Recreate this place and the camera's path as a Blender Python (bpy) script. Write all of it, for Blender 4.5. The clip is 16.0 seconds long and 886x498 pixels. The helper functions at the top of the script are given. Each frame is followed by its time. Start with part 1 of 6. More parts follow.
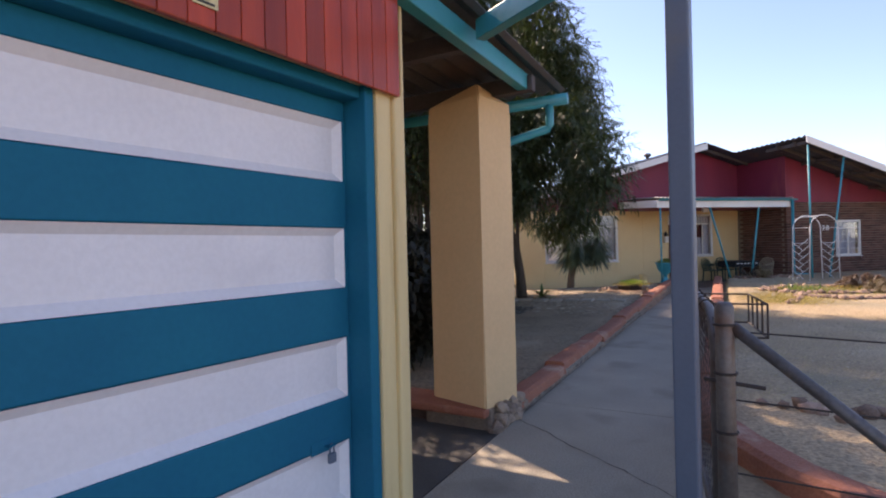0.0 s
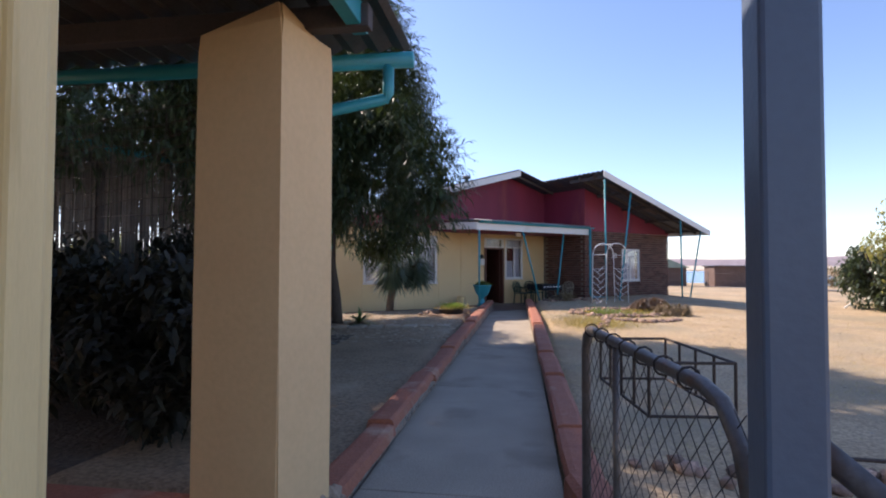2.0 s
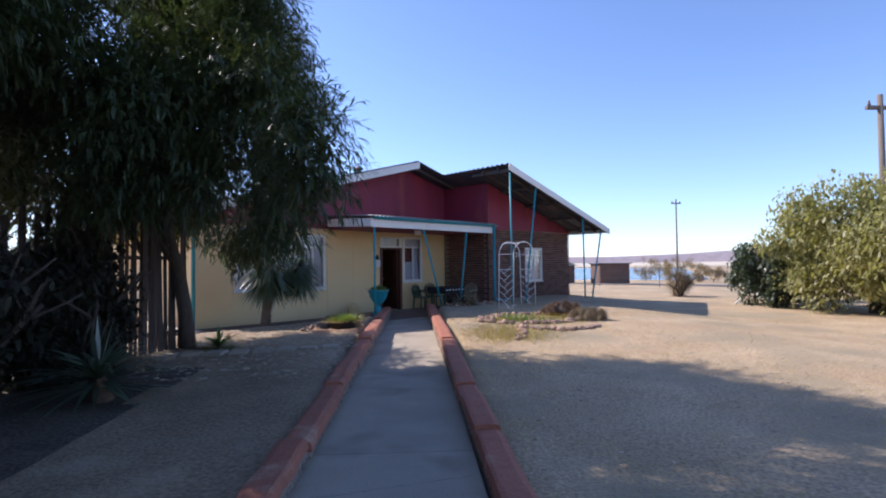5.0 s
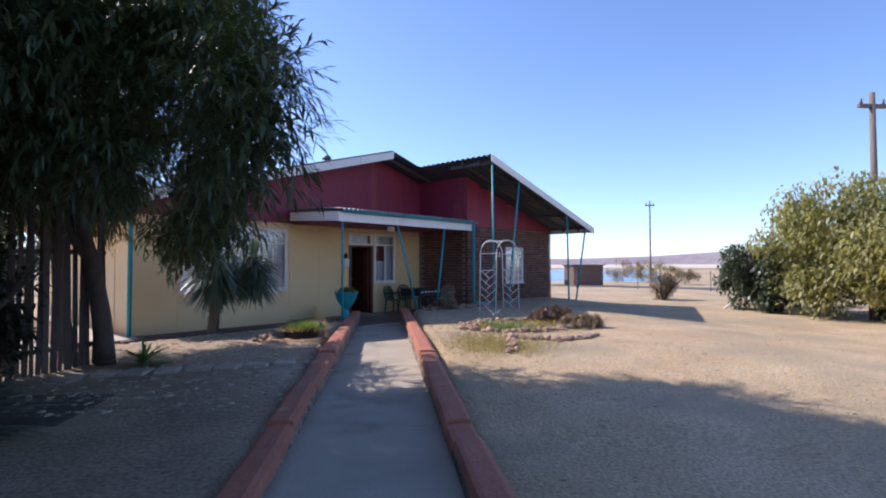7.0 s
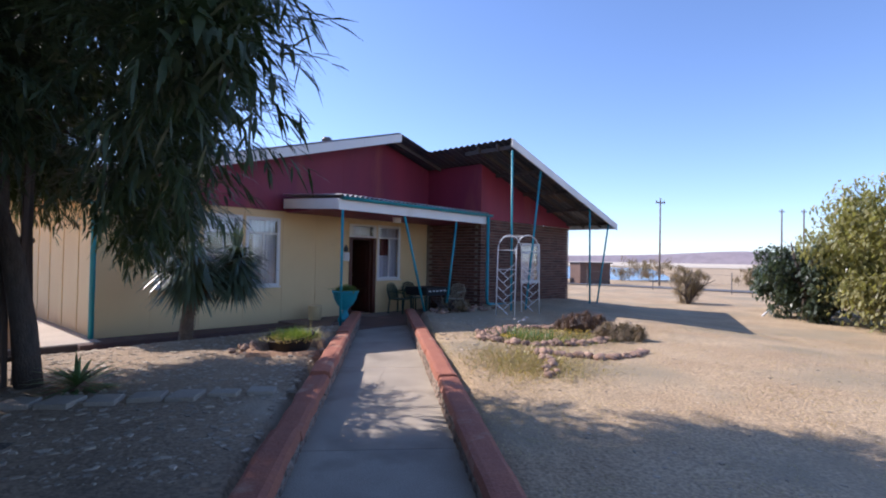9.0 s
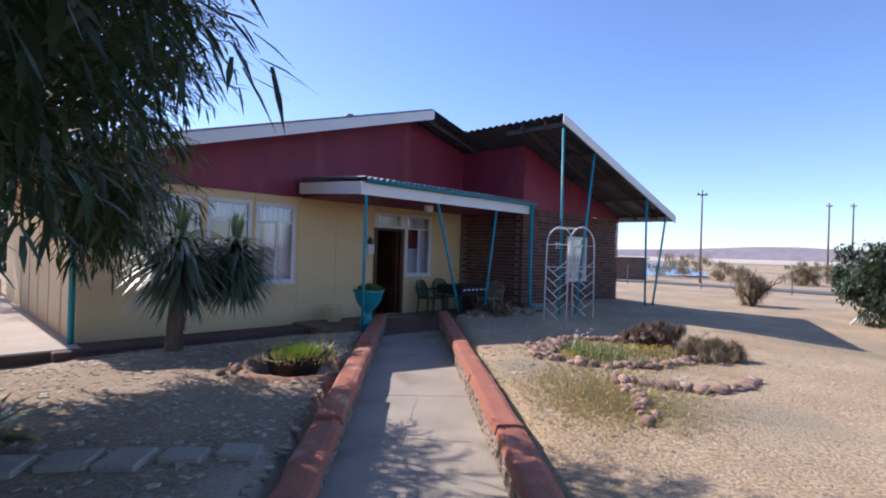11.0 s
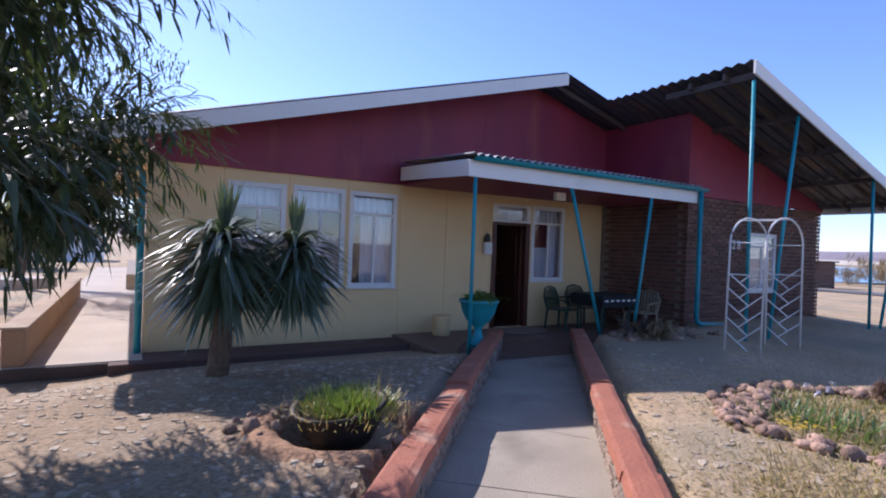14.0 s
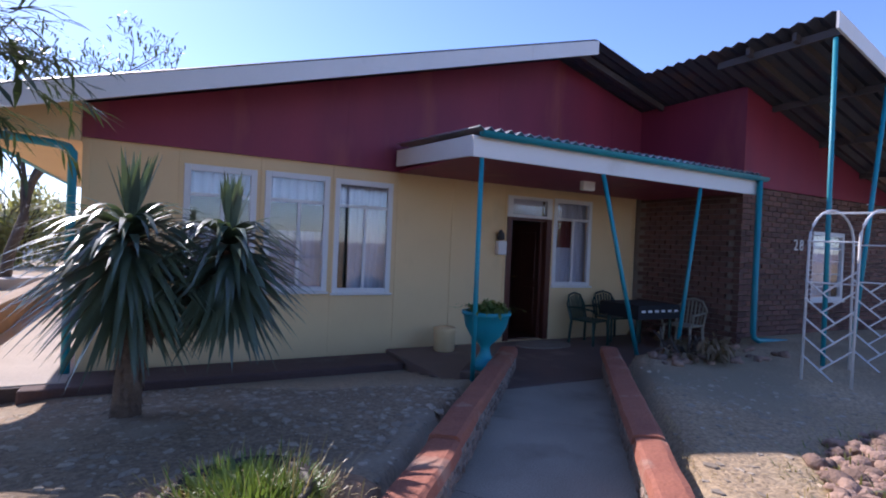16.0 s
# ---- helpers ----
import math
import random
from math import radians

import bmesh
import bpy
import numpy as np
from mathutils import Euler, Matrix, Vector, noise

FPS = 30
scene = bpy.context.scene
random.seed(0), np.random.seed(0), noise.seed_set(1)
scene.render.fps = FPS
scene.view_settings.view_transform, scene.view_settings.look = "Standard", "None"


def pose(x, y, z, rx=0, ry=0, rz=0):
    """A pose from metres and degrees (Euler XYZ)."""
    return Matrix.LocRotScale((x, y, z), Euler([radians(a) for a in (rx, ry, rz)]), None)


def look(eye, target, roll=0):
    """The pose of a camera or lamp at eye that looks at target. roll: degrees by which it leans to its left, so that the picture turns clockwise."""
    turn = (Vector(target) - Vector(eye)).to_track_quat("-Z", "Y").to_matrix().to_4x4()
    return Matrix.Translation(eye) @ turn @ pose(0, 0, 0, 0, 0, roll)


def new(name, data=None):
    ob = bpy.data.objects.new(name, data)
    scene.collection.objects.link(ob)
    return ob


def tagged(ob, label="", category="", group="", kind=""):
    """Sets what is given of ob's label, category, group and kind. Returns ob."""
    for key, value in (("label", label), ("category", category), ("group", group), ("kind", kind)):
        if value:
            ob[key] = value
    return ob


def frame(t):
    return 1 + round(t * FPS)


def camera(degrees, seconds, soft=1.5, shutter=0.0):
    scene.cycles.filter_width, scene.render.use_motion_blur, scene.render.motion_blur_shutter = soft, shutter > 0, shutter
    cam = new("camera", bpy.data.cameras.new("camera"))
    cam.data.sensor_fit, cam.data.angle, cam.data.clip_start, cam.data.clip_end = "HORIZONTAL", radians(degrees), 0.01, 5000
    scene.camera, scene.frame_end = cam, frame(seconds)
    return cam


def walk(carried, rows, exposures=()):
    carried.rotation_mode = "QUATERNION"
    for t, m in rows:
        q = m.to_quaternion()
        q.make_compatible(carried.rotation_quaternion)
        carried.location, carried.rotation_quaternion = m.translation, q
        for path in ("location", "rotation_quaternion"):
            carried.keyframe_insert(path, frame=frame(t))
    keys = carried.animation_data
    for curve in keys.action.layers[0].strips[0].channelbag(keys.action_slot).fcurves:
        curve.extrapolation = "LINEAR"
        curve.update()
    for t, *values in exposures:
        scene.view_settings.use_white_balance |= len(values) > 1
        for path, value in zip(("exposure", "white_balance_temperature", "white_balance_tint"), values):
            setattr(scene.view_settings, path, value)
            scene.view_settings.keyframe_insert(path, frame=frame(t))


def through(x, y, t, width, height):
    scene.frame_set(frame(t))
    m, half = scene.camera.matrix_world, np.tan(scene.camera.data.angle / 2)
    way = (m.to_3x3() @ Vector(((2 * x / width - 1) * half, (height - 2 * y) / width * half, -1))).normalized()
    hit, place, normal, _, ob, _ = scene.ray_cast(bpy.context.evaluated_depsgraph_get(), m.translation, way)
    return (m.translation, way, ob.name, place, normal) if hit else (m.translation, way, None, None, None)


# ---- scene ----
cam = camera(80.3, 16.0, soft=2.0)
METRES, EYE, TILT, LEAN, TURN = 11.8, 1.4, 0.0, 0.0, 28.5
ROWS = [
    (0.0, 0.0, 0.0, 0.0, -0.0, -0.11, 1.38),
    (0.5, -0.0051, 0.0278, -0.0004, -4.65, -0.19, 1.47),
    (1.0, -0.0026, 0.0575, -0.0021, -11.47, 0.83, 1.2),
    (1.5, 0.0093, 0.0933, -0.0018, -16.47, 1.7, 0.4),
    (2.0, 0.0148, 0.1227, -0.001, -20.03, 1.77, -0.17),
    (2.5, 0.0281, 0.1523, 0.0012, -22.68, 1.79, -0.38),
    (3.0, 0.0371, 0.1813, 0.0019, -24.32, 1.81, -0.43),
    (3.5, 0.0429, 0.2046, 0.0036, -26.57, 1.78, -0.44),
    (4.0, 0.06, 0.2281, 0.0045, -28.52, 1.74, 0.08),
    (6.5, 0.11, 0.3483, 0.0019, -34.21, 1.78, 0.37),
    (7.0, 0.1316, 0.3785, 0.0024, -34.67, 1.76, 0.15),
    (7.5, 0.144, 0.4098, 0.0037, -34.73, 1.74, -0.51),
    (8.0, 0.1615, 0.4396, 0.0058, -34.7, 1.54, -0.72),
    (8.5, 0.1762, 0.472, 0.0065, -34.68, 1.3, -0.9),
    (9.0, 0.1872, 0.5011, 0.008, -34.67, 1.09, -1.09),
    (11.5, 0.2672, 0.6636, 0.0126, -30.07, 0.01, -1.83),
    (12.0, 0.2862, 0.6918, 0.0131, -27.59, -0.06, -1.88),
    (12.5, 0.299, 0.7158, 0.0122, -24.56, -0.16, -2.08),
    (13.0, 0.3189, 0.7377, 0.012, -21.82, -0.24, -1.99),
    (13.5, 0.3365, 0.763, 0.0111, -18.97, -0.32, -2.07),
    (14.0, 0.3513, 0.788, 0.0111, -17.16, -0.39, -2.18),
    (14.5, 0.3708, 0.8154, 0.0108, -15.98, -0.41, -2.21),
    (15.0, 0.3828, 0.8451, 0.0096, -15.39, -0.41, -2.37),
    (15.5, 0.3989, 0.8739, 0.0095, -15.04, -0.44, -2.35),
    (16.0, 0.4083, 0.8964, 0.0099, -14.72, -0.45, -2.46),
]
walk(cam, [(t, pose(0, 0, EYE, TILT, LEAN, TURN) @ pose(METRES * x, METRES * y, METRES * z, 90 + pitch, roll, yaw)) for t, x, y, z, yaw, pitch, roll in ROWS],
     exposures=[(0.0, 1.15, 7300, 27), (1.5, 1.06, 6900, 24), (3.0, 0.7, 5950, 22), (8.0, 0.69, 5800, 22.5), (12.0, 0.56, 5650, 23.5), (16.0, 0.66, 5500, 27.5)])

# ---- light ----
SUN = Vector((-1.03, 0.57, 1.0)).normalized()
world = bpy.data.worlds.new("world")
scene.world = world
world.use_nodes = True
wn = world.node_tree
sky = wn.nodes.new("ShaderNodeTexSky")
sky.sky_type, sky.sun_disc = "NISHITA", False
sky.sun_elevation = math.asin(SUN.z)
sky.sun_rotation = math.atan2(SUN.x, SUN.y)
sky.altitude, sky.dust_density, sky.ozone_density = 1400.0, 0.9, 3.0
wn.links.new(sky.outputs[0], wn.nodes["Background"].inputs[0])
wn.nodes["Background"].inputs[1].default_value = 0.14
sun = new("sun", bpy.data.lights.new("sun", "SUN"))
sun.data.energy, sun.data.angle, sun.data.color = 4.2, radians(0.53), (1.0, 0.91, 0.74)
sun.matrix_world = look(SUN * 50, (0, 0, 0))


# ---- materials ----
def mat(name, color, color2=None, scale=6.0, rough=0.8, bump=0.15, fine=60.0, metal=0.0, spread=0.5, vary=0.0, island=False, dirt=None, dirt_scale=1.3, dirt_edge=0.58, spec=0.5, stretch=(1, 1, 1), grainy=0.2):
    """Two-scale procedural surface: base colour mixed with a second, stains, grain and bump."""
    m = bpy.data.materials.new(name)
    m.use_nodes = True
    nt = m.node_tree
    n, l = nt.nodes, nt.links
    b = n["Principled BSDF"]
    b.inputs["Roughness"].default_value, b.inputs["Metallic"].default_value = rough, metal
    b.inputs["Specular IOR Level"].default_value = spec
    mp = n.new("ShaderNodeMapping")
    geo = n.new("ShaderNodeNewGeometry")
    mp.inputs["Scale"].default_value = stretch
    l.new(geo.outputs["Position"], mp.inputs["Vector"])

    def nz(s, detail=5.0):
        t = n.new("ShaderNodeTexNoise")
        t.inputs["Scale"].default_value, t.inputs["Detail"].default_value = s, detail
        l.new(mp.outputs[0], t.inputs["Vector"])
        return t.outputs["Fac"]

    def ramp(fac, lo, hi):
        r = n.new("ShaderNodeMapRange")
        r.inputs["From Min"].default_value, r.inputs["From Max"].default_value = lo, hi
        l.new(fac, r.inputs["Value"])
        return r.outputs[0]

    def mix(fac, a, c):
        x = n.new("ShaderNodeMix")
        x.data_type = "RGBA"
        l.new(fac, x.inputs["Factor"])
        for s, v in ((x.inputs[6], a), (x.inputs[7], c)):
            if isinstance(v, tuple):
                s.default_value = (*v, 1)
            else:
                l.new(v, s)
        return x.outputs[2]

    c2 = color2 or tuple(c * 0.8 for c in color)
    out = mix(ramp(nz(scale), 0.5 - spread / 2, 0.5 + spread / 2), color, c2)
    grain = nz(fine, 3.0)
    dark = mix(ramp(grain, 0.35, 0.75), (1 + grainy * 0.3,) * 3, (1 - grainy,) * 3)
    x = n.new("ShaderNodeMix")
    x.data_type, x.blend_type = "RGBA", "MULTIPLY"
    x.inputs["Factor"].default_value = 1.0
    l.new(out, x.inputs[6])
    l.new(dark, x.inputs[7])
    out = x.outputs[2]
    if dirt:
        out = mix(ramp(nz(dirt_scale, 8.0), dirt_edge, dirt_edge + 0.14), out, dirt)
    if vary:
        if island:
            rnd = geo.outputs["Random Per Island"]
        else:
            oi = n.new("ShaderNodeObjectInfo")
            rnd = oi.outputs["Random"]
        hs = n.new("ShaderNodeHueSaturation")
        r = n.new("ShaderNodeMapRange")
        r.inputs["To Min"].default_value, r.inputs["To Max"].default_value = 1 - vary, 1 + vary
        l.new(rnd, r.inputs["Value"])
        l.new(r.outputs[0], hs.inputs["Value"])
        l.new(out, hs.inputs["Color"])
        out = hs.outputs[0]
    l.new(out, b.inputs["Base Color"])
    if bump:
        bp = n.new("ShaderNodeBump")
        bp.inputs["Strength"].default_value, bp.inputs["Distance"].default_value = bump, 0.02
        a = n.new("ShaderNodeMath")
        a.operation = "ADD"
        l.new(grain, a.inputs[0])
        l.new(nz(scale * 3), a.inputs[1])
        l.new(a.outputs[0], bp.inputs["Height"])
        l.new(bp.outputs[0], b.inputs["Normal"])
    return m


def leaf_mat(name, color, vary=0.35, rough=0.45, through=0.25):
    m = mat(name, color, tuple(c * 0.7 for c in color), 3.0, rough, 0.0, 40.0, vary=vary, island=True)
    n, l = m.node_tree.nodes, m.node_tree.links
    b = n["Principled BSDF"]
    tr, add = n.new("ShaderNodeBsdfTranslucent"), n.new("ShaderNodeMixShader")
    tr.inputs["Color"].default_value = (color[0] * 1.6, color[1] * 1.7, color[2] * 0.8, 1)
    add.inputs[0].default_value = through
    l.new(b.outputs[0], add.inputs[1])
    l.new(tr.outputs[0], add.inputs[2])
    l.new(add.outputs[0], n["Material Output"].inputs["Surface"])
    return m


SOIL = mat("soil", (0.52, 0.39, 0.24), (0.40, 0.28, 0.16), 0.8, 0.95, 0.9, 34.0, spread=0.4, grainy=0.5, dirt=(0.31, 0.25, 0.16), dirt_scale=0.45, dirt_edge=0.5)
CONCRETE = mat("concrete", (0.44, 0.375, 0.29), (0.34, 0.29, 0.225), 1.6, 0.9, 0.3, 90.0, dirt=(0.26, 0.22, 0.17), dirt_scale=1.3, dirt_edge=0.56, grainy=0.3)
# concrete with the carport's shade put into its colour
SHADEFLOOR = mat("shade_darkened_concrete", (0.12, 0.105, 0.09), (0.08, 0.07, 0.06), 1.4, 0.85, 0.2, 70.0, dirt=(0.05, 0.045, 0.04), dirt_scale=1.0, dirt_edge=0.55)
SLAB = mat("pale_concrete", (0.54, 0.46, 0.37), (0.44, 0.37, 0.30), 1.2, 0.9, 0.2, 80.0, dirt=(0.42, 0.35, 0.28), dirt_scale=0.7)
REDKERB = mat("red_kerb_paint", (0.41, 0.15, 0.085), (0.33, 0.115, 0.07), 4.0, 0.8, 0.4, 50.0, dirt=(0.46, 0.29, 0.20), dirt_scale=3.0, dirt_edge=0.57)
GARDENSOIL = mat("garden_soil", (0.38, 0.27, 0.165), (0.25, 0.18, 0.11), 1.4, 0.95, 0.8, 30.0, spread=0.4, grainy=0.45, dirt=(0.40, 0.32, 0.22), dirt_scale=0.9, dirt_edge=0.56)
# garden soil with the shade under trees and shrubs put into its colour
SHADESOIL = mat("shade_darkened_soil", (0.15, 0.115, 0.08), (0.09, 0.07, 0.05), 3.0, 0.95, 0.9, 26.0, grainy=0.5, dirt=(0.14, 0.11, 0.075), dirt_scale=2.0, dirt_edge=0.6)
MORTAR = mat("mortar", (0.36, 0.31, 0.25), (0.25, 0.21, 0.17), 6.0, 0.95, 0.5, 70.0)
RUBBLE = mat("rubble_stone", (0.36, 0.27, 0.20), (0.24, 0.17, 0.13), 7.0, 0.9, 0.5, 60.0, vary=0.35)
STONE = mat("field_stone", (0.42, 0.275, 0.20), (0.26, 0.165, 0.12), 14.0, 0.9, 0.6, 70.0, vary=0.45)
CHIP = mat("pale_chip", (0.50, 0.41, 0.30), (0.33, 0.26, 0.18), 8.0, 0.9, 0.3, 80.0, vary=0.3, island=True)
YELLOW = mat("cream_yellow_paint", (0.82, 0.60, 0.31), (0.77, 0.55, 0.28), 1.5, 0.65, 0.05, 120.0, dirt=(0.64, 0.45, 0.22), dirt_scale=0.8, dirt_edge=0.62, grainy=0.05)
COLUMNPAINT = mat("column_plaster", (0.74, 0.51, 0.275), (0.69, 0.46, 0.245), 1.7, 0.8, 0.1, 30.0, dirt=(0.60, 0.46, 0.25), dirt_scale=2.0, dirt_edge=0.64, grainy=0.05)
REDBOARD = mat("red_board_paint", (0.30, 0.035, 0.065), (0.20, 0.024, 0.055), 1.2, 0.6, 0.08, 80.0, stretch=(1, 1, 0.25), dirt=(0.36, 0.08, 0.07), dirt_scale=1.2, dirt_edge=0.6, grainy=0.05)
WHITE = mat("white_paint", (0.80, 0.78, 0.75), (0.74, 0.72, 0.69), 2.0, 0.55, 0.04, 90.0, dirt=(0.62, 0.59, 0.54), dirt_scale=1.5, dirt_edge=0.66, grainy=0.05)
DOORWHITE = mat("door_white_paint", (0.78, 0.76, 0.78), (0.72, 0.70, 0.72), 2.5, 0.42, 0.06, 45.0, dirt=(0.66, 0.64, 0.66), dirt_scale=2.0, dirt_edge=0.64, grainy=0.05)
DOORBLUE = mat("door_blue_paint", (0.001, 0.15, 0.235), (0.001, 0.12, 0.21), 1.6, 0.5, 0.06, 45.0, grainy=0.05, spec=0.08)
TEAL = mat("teal_paint", (0.02, 0.30, 0.36), (0.018, 0.25, 0.31), 3.0, 0.45, 0.05, 60.0, dirt=(0.05, 0.22, 0.25), dirt_scale=3.0, dirt_edge=0.64, grainy=0.05)
CORNERPAINT = mat("cream_door_trim", (0.74, 0.58, 0.30), (0.66, 0.50, 0.25), 2.0, 0.6, 0.1, 60.0, stretch=(6, 6, 0.6), dirt=(0.50, 0.36, 0.16), dirt_scale=2.0, dirt_edge=0.63, grainy=0.05)
CLADDING = mat("varnished_board", (0.50, 0.06, 0.014), (0.28, 0.028, 0.008), 2.5, 0.3, 0.12, 50.0, stretch=(5, 5, 0.5), vary=0.3, grainy=0.05)
GREYSTEEL = mat("grey_steel_paint", (0.11, 0.145, 0.20), (0.09, 0.12, 0.17), 3.0, 0.45, 0.05, 60.0, dirt=(0.15, 0.15, 0.15), dirt_scale=2.0, dirt_edge=0.66, grainy=0.05)
GALV = mat("galvanised_pipe", (0.20, 0.18, 0.17), (0.13, 0.11, 0.10), 8.0, 0.5, 0.12, 60.0, metal=0.5, dirt=(0.16, 0.09, 0.06), dirt_scale=6.0)
WIRE = mat("rusty_wire", (0.09, 0.07, 0.06), (0.06, 0.045, 0.04), 20.0, 0.6, 0.0, 60.0, metal=0.6)
ROOFSHEET = mat("corrugated_sheet", (0.11, 0.11, 0.13), (0.08, 0.08, 0.10), 2.0, 0.5, 0.06, 40.0, metal=0.5, dirt=(0.18, 0.11, 0.08), dirt_scale=1.5)
BARESHEET = mat("bare_galvanised_sheet", (0.55, 0.55, 0.56), (0.42, 0.42, 0.43), 2.5, 0.35, 0.05, 50.0, metal=0.7, dirt=(0.30, 0.25, 0.22), dirt_scale=1.5)
PORTROOF = mat("carport_sheet", (0.145, 0.13, 0.125), (0.105, 0.095, 0.09), 2.0, 0.5, 0.06, 40.0, metal=0.5, dirt=(0.16, 0.11, 0.09), dirt_scale=1.5)
TIMBER = mat("dark_rafter", (0.10, 0.08, 0.08), (0.07, 0.06, 0.06), 4.0, 0.8, 0.1, 60.0)
BRICK = mat("face_brick", (0.185, 0.085, 0.062), (0.115, 0.06, 0.05), 9.0, 0.85, 0.3, 70.0, vary=0.35)
BRICKDEEP = mat("face_brick_joined", (0.185, 0.085, 0.062), (0.115, 0.06, 0.05), 9.0, 0.85, 0.3, 70.0, vary=0.35, island=True)
PLINTH = mat("red_oxide_plinth", (0.13, 0.075, 0.06), (0.10, 0.06, 0.05), 3.0, 0.85, 0.4, 60.0, dirt=(0.17, 0.13, 0.10), dirt_scale=2.0)
STOOPMAT = mat("stoop_red_floor", (0.19, 0.125, 0.10), (0.15, 0.10, 0.085), 1.6, 0.6, 0.1, 70.0, dirt=(0.30, 0.22, 0.17), dirt_scale=1.4)
INTERIOR = mat("interior_plaster", (0.32, 0.26, 0.19), None, 2.0, 0.9, 0.05)
CURTAIN = mat("net_curtain", (0.60, 0.60, 0.66), (0.46, 0.46, 0.53), 2.0, 0.9, 0.05, 60.0, stretch=(8, 8, 0.4))
DRAPE = mat("dark_red_drape", (0.16, 0.03, 0.03), None, 4.0, 0.9, 0.1, stretch=(8, 8, 0.4))
BROWNDOOR = mat("brown_door_wood", (0.12, 0.035, 0.02), (0.08, 0.025, 0.016), 3.0, 0.4, 0.05, 50.0, stretch=(6, 6, 0.5))
BARK = mat("bark", (0.12, 0.095, 0.075), (0.07, 0.055, 0.045), 9.0, 0.95, 0.8, 40.0, stretch=(3, 3, 0.8))
PALE = mat("weathered_pale", (0.10, 0.075, 0.06), (0.06, 0.045, 0.04), 5.0, 0.9, 0.3, 50.0, stretch=(4, 4, 0.4), vary=0.3)
REED = mat("reed_stem", (0.26, 0.21, 0.16), (0.17, 0.135, 0.11), 6.0, 0.85, 0.1, 40.0, vary=0.35, island=True)
WILLOW = leaf_mat("willow_leaf", (0.065, 0.09, 0.04), through=0.2)
BUSHLEAF = leaf_mat("bush_leaf", (0.33, 0.31, 0.15), rough=0.45, through=0.35)
HEDGELEAF = leaf_mat("hedge_leaf", (0.085, 0.11, 0.075), rough=0.35)
# near-black because the deep shade is put into the leaf colour
SHADELEAF = leaf_mat("shade_tinted_creeper_leaf", (0.035, 0.035, 0.022), rough=0.7, through=0.12)
BEDGREEN = leaf_mat("bed_cover_leaf", (0.22, 0.22, 0.07))
DRYLEAF = leaf_mat("dry_shrub_leaf", (0.26, 0.19, 0.12))
YUCCA = leaf_mat("sword_leaf", (0.11, 0.15, 0.10), rough=0.32, through=0.15)
YUCCA.node_tree.nodes["Principled BSDF"].inputs["Specular IOR Level"].default_value = 0.9
YUCCATRUNK = mat("yucca_trunk", (0.26, 0.17, 0.11), (0.15, 0.10, 0.07), 9.0, 0.95, 0.7, 40.0, stretch=(2, 2, 3))
GRASS = leaf_mat("green_grass", (0.17, 0.23, 0.06))
IRISLEAF = leaf_mat("iris_leaf", (0.13, 0.20, 0.08))
STRAW = leaf_mat("dry_grass", (0.46, 0.35, 0.18))
HALFDRY = leaf_mat("half_dry_grass", (0.36, 0.31, 0.14))
FLOWERY = leaf_mat("yellow_petal", (0.75, 0.52, 0.02))
FLOWERV = leaf_mat("violet_petal", (0.42, 0.41, 0.55))
REDDISH = leaf_mat("reddish_twig", (0.17, 0.10, 0.07))
POTIRON = mat("black_iron", (0.035, 0.032, 0.03), (0.06, 0.045, 0.035), 5.0, 0.6, 0.2, 60.0, metal=0.5)
GREENPLASTIC = mat("dark_green_plastic", (0.015, 0.05, 0.035), None, 3.0, 0.4, 0.0)
BEIGEPLASTIC = mat("beige_plastic", (0.42, 0.36, 0.26), None, 3.0, 0.5, 0.0)
BLACKCLOTH = mat("black_cloth", (0.02, 0.02, 0.022), None, 8.0, 0.9, 0.1)
ASPHALT = mat("asphalt", (0.13, 0.125, 0.125), (0.10, 0.10, 0.10), 1.0, 0.9, 0.2, 40.0)
BROWNWALL = mat("brown_brick_far", (0.16, 0.10, 0.08), (0.12, 0.075, 0.06), 2.0, 0.9, 0.1, 20.0)
POLEWOOD = mat("pole_wood", (0.22, 0.18, 0.15), (0.15, 0.12, 0.10), 4.0, 0.9, 0.2, 40.0, stretch=(4, 4, 0.4))
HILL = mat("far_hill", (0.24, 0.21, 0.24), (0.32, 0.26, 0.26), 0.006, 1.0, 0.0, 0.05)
REDSOIL = mat("turned_red_soil", (0.42, 0.25, 0.14), (0.32, 0.18, 0.10), 3.0, 0.95, 0.8, 35.0, grainy=0.4)
# dark colour that holds the drive step's shade; path cracks use it too
EDGESTEP = mat("drive_edge", (0.12, 0.09, 0.075), (0.085, 0.065, 0.055), 3.0, 0.9, 0.4, 50.0)
SANDFLAT = mat("pale_sand", (0.62, 0.54, 0.42), (0.50, 0.43, 0.33), 0.01, 1.0, 0.0, 0.1)
ROPEMAT = mat("door_mat", (0.32, 0.26, 0.20), None, 12.0, 0.95, 0.3)
BRASS = mat("brass", (0.55, 0.40, 0.16), None, 9.0, 0.35, 0.0, metal=0.9)
PLAQUE = mat("cream_plaque", (0.72, 0.62, 0.36), None, 20.0, 0.6, 0.0)
DARKGREY = mat("dark_grey_print", (0.05, 0.05, 0.05), None, 20.0, 0.7, 0.0)

WATER = bpy.data.materials.new("lake_water")
WATER.use_nodes = True
WATER.node_tree.nodes["Principled BSDF"].inputs["Base Color"].default_value = (0.16, 0.27, 0.38, 1)
WATER.node_tree.nodes["Principled BSDF"].inputs["Roughness"].default_value = 0.25

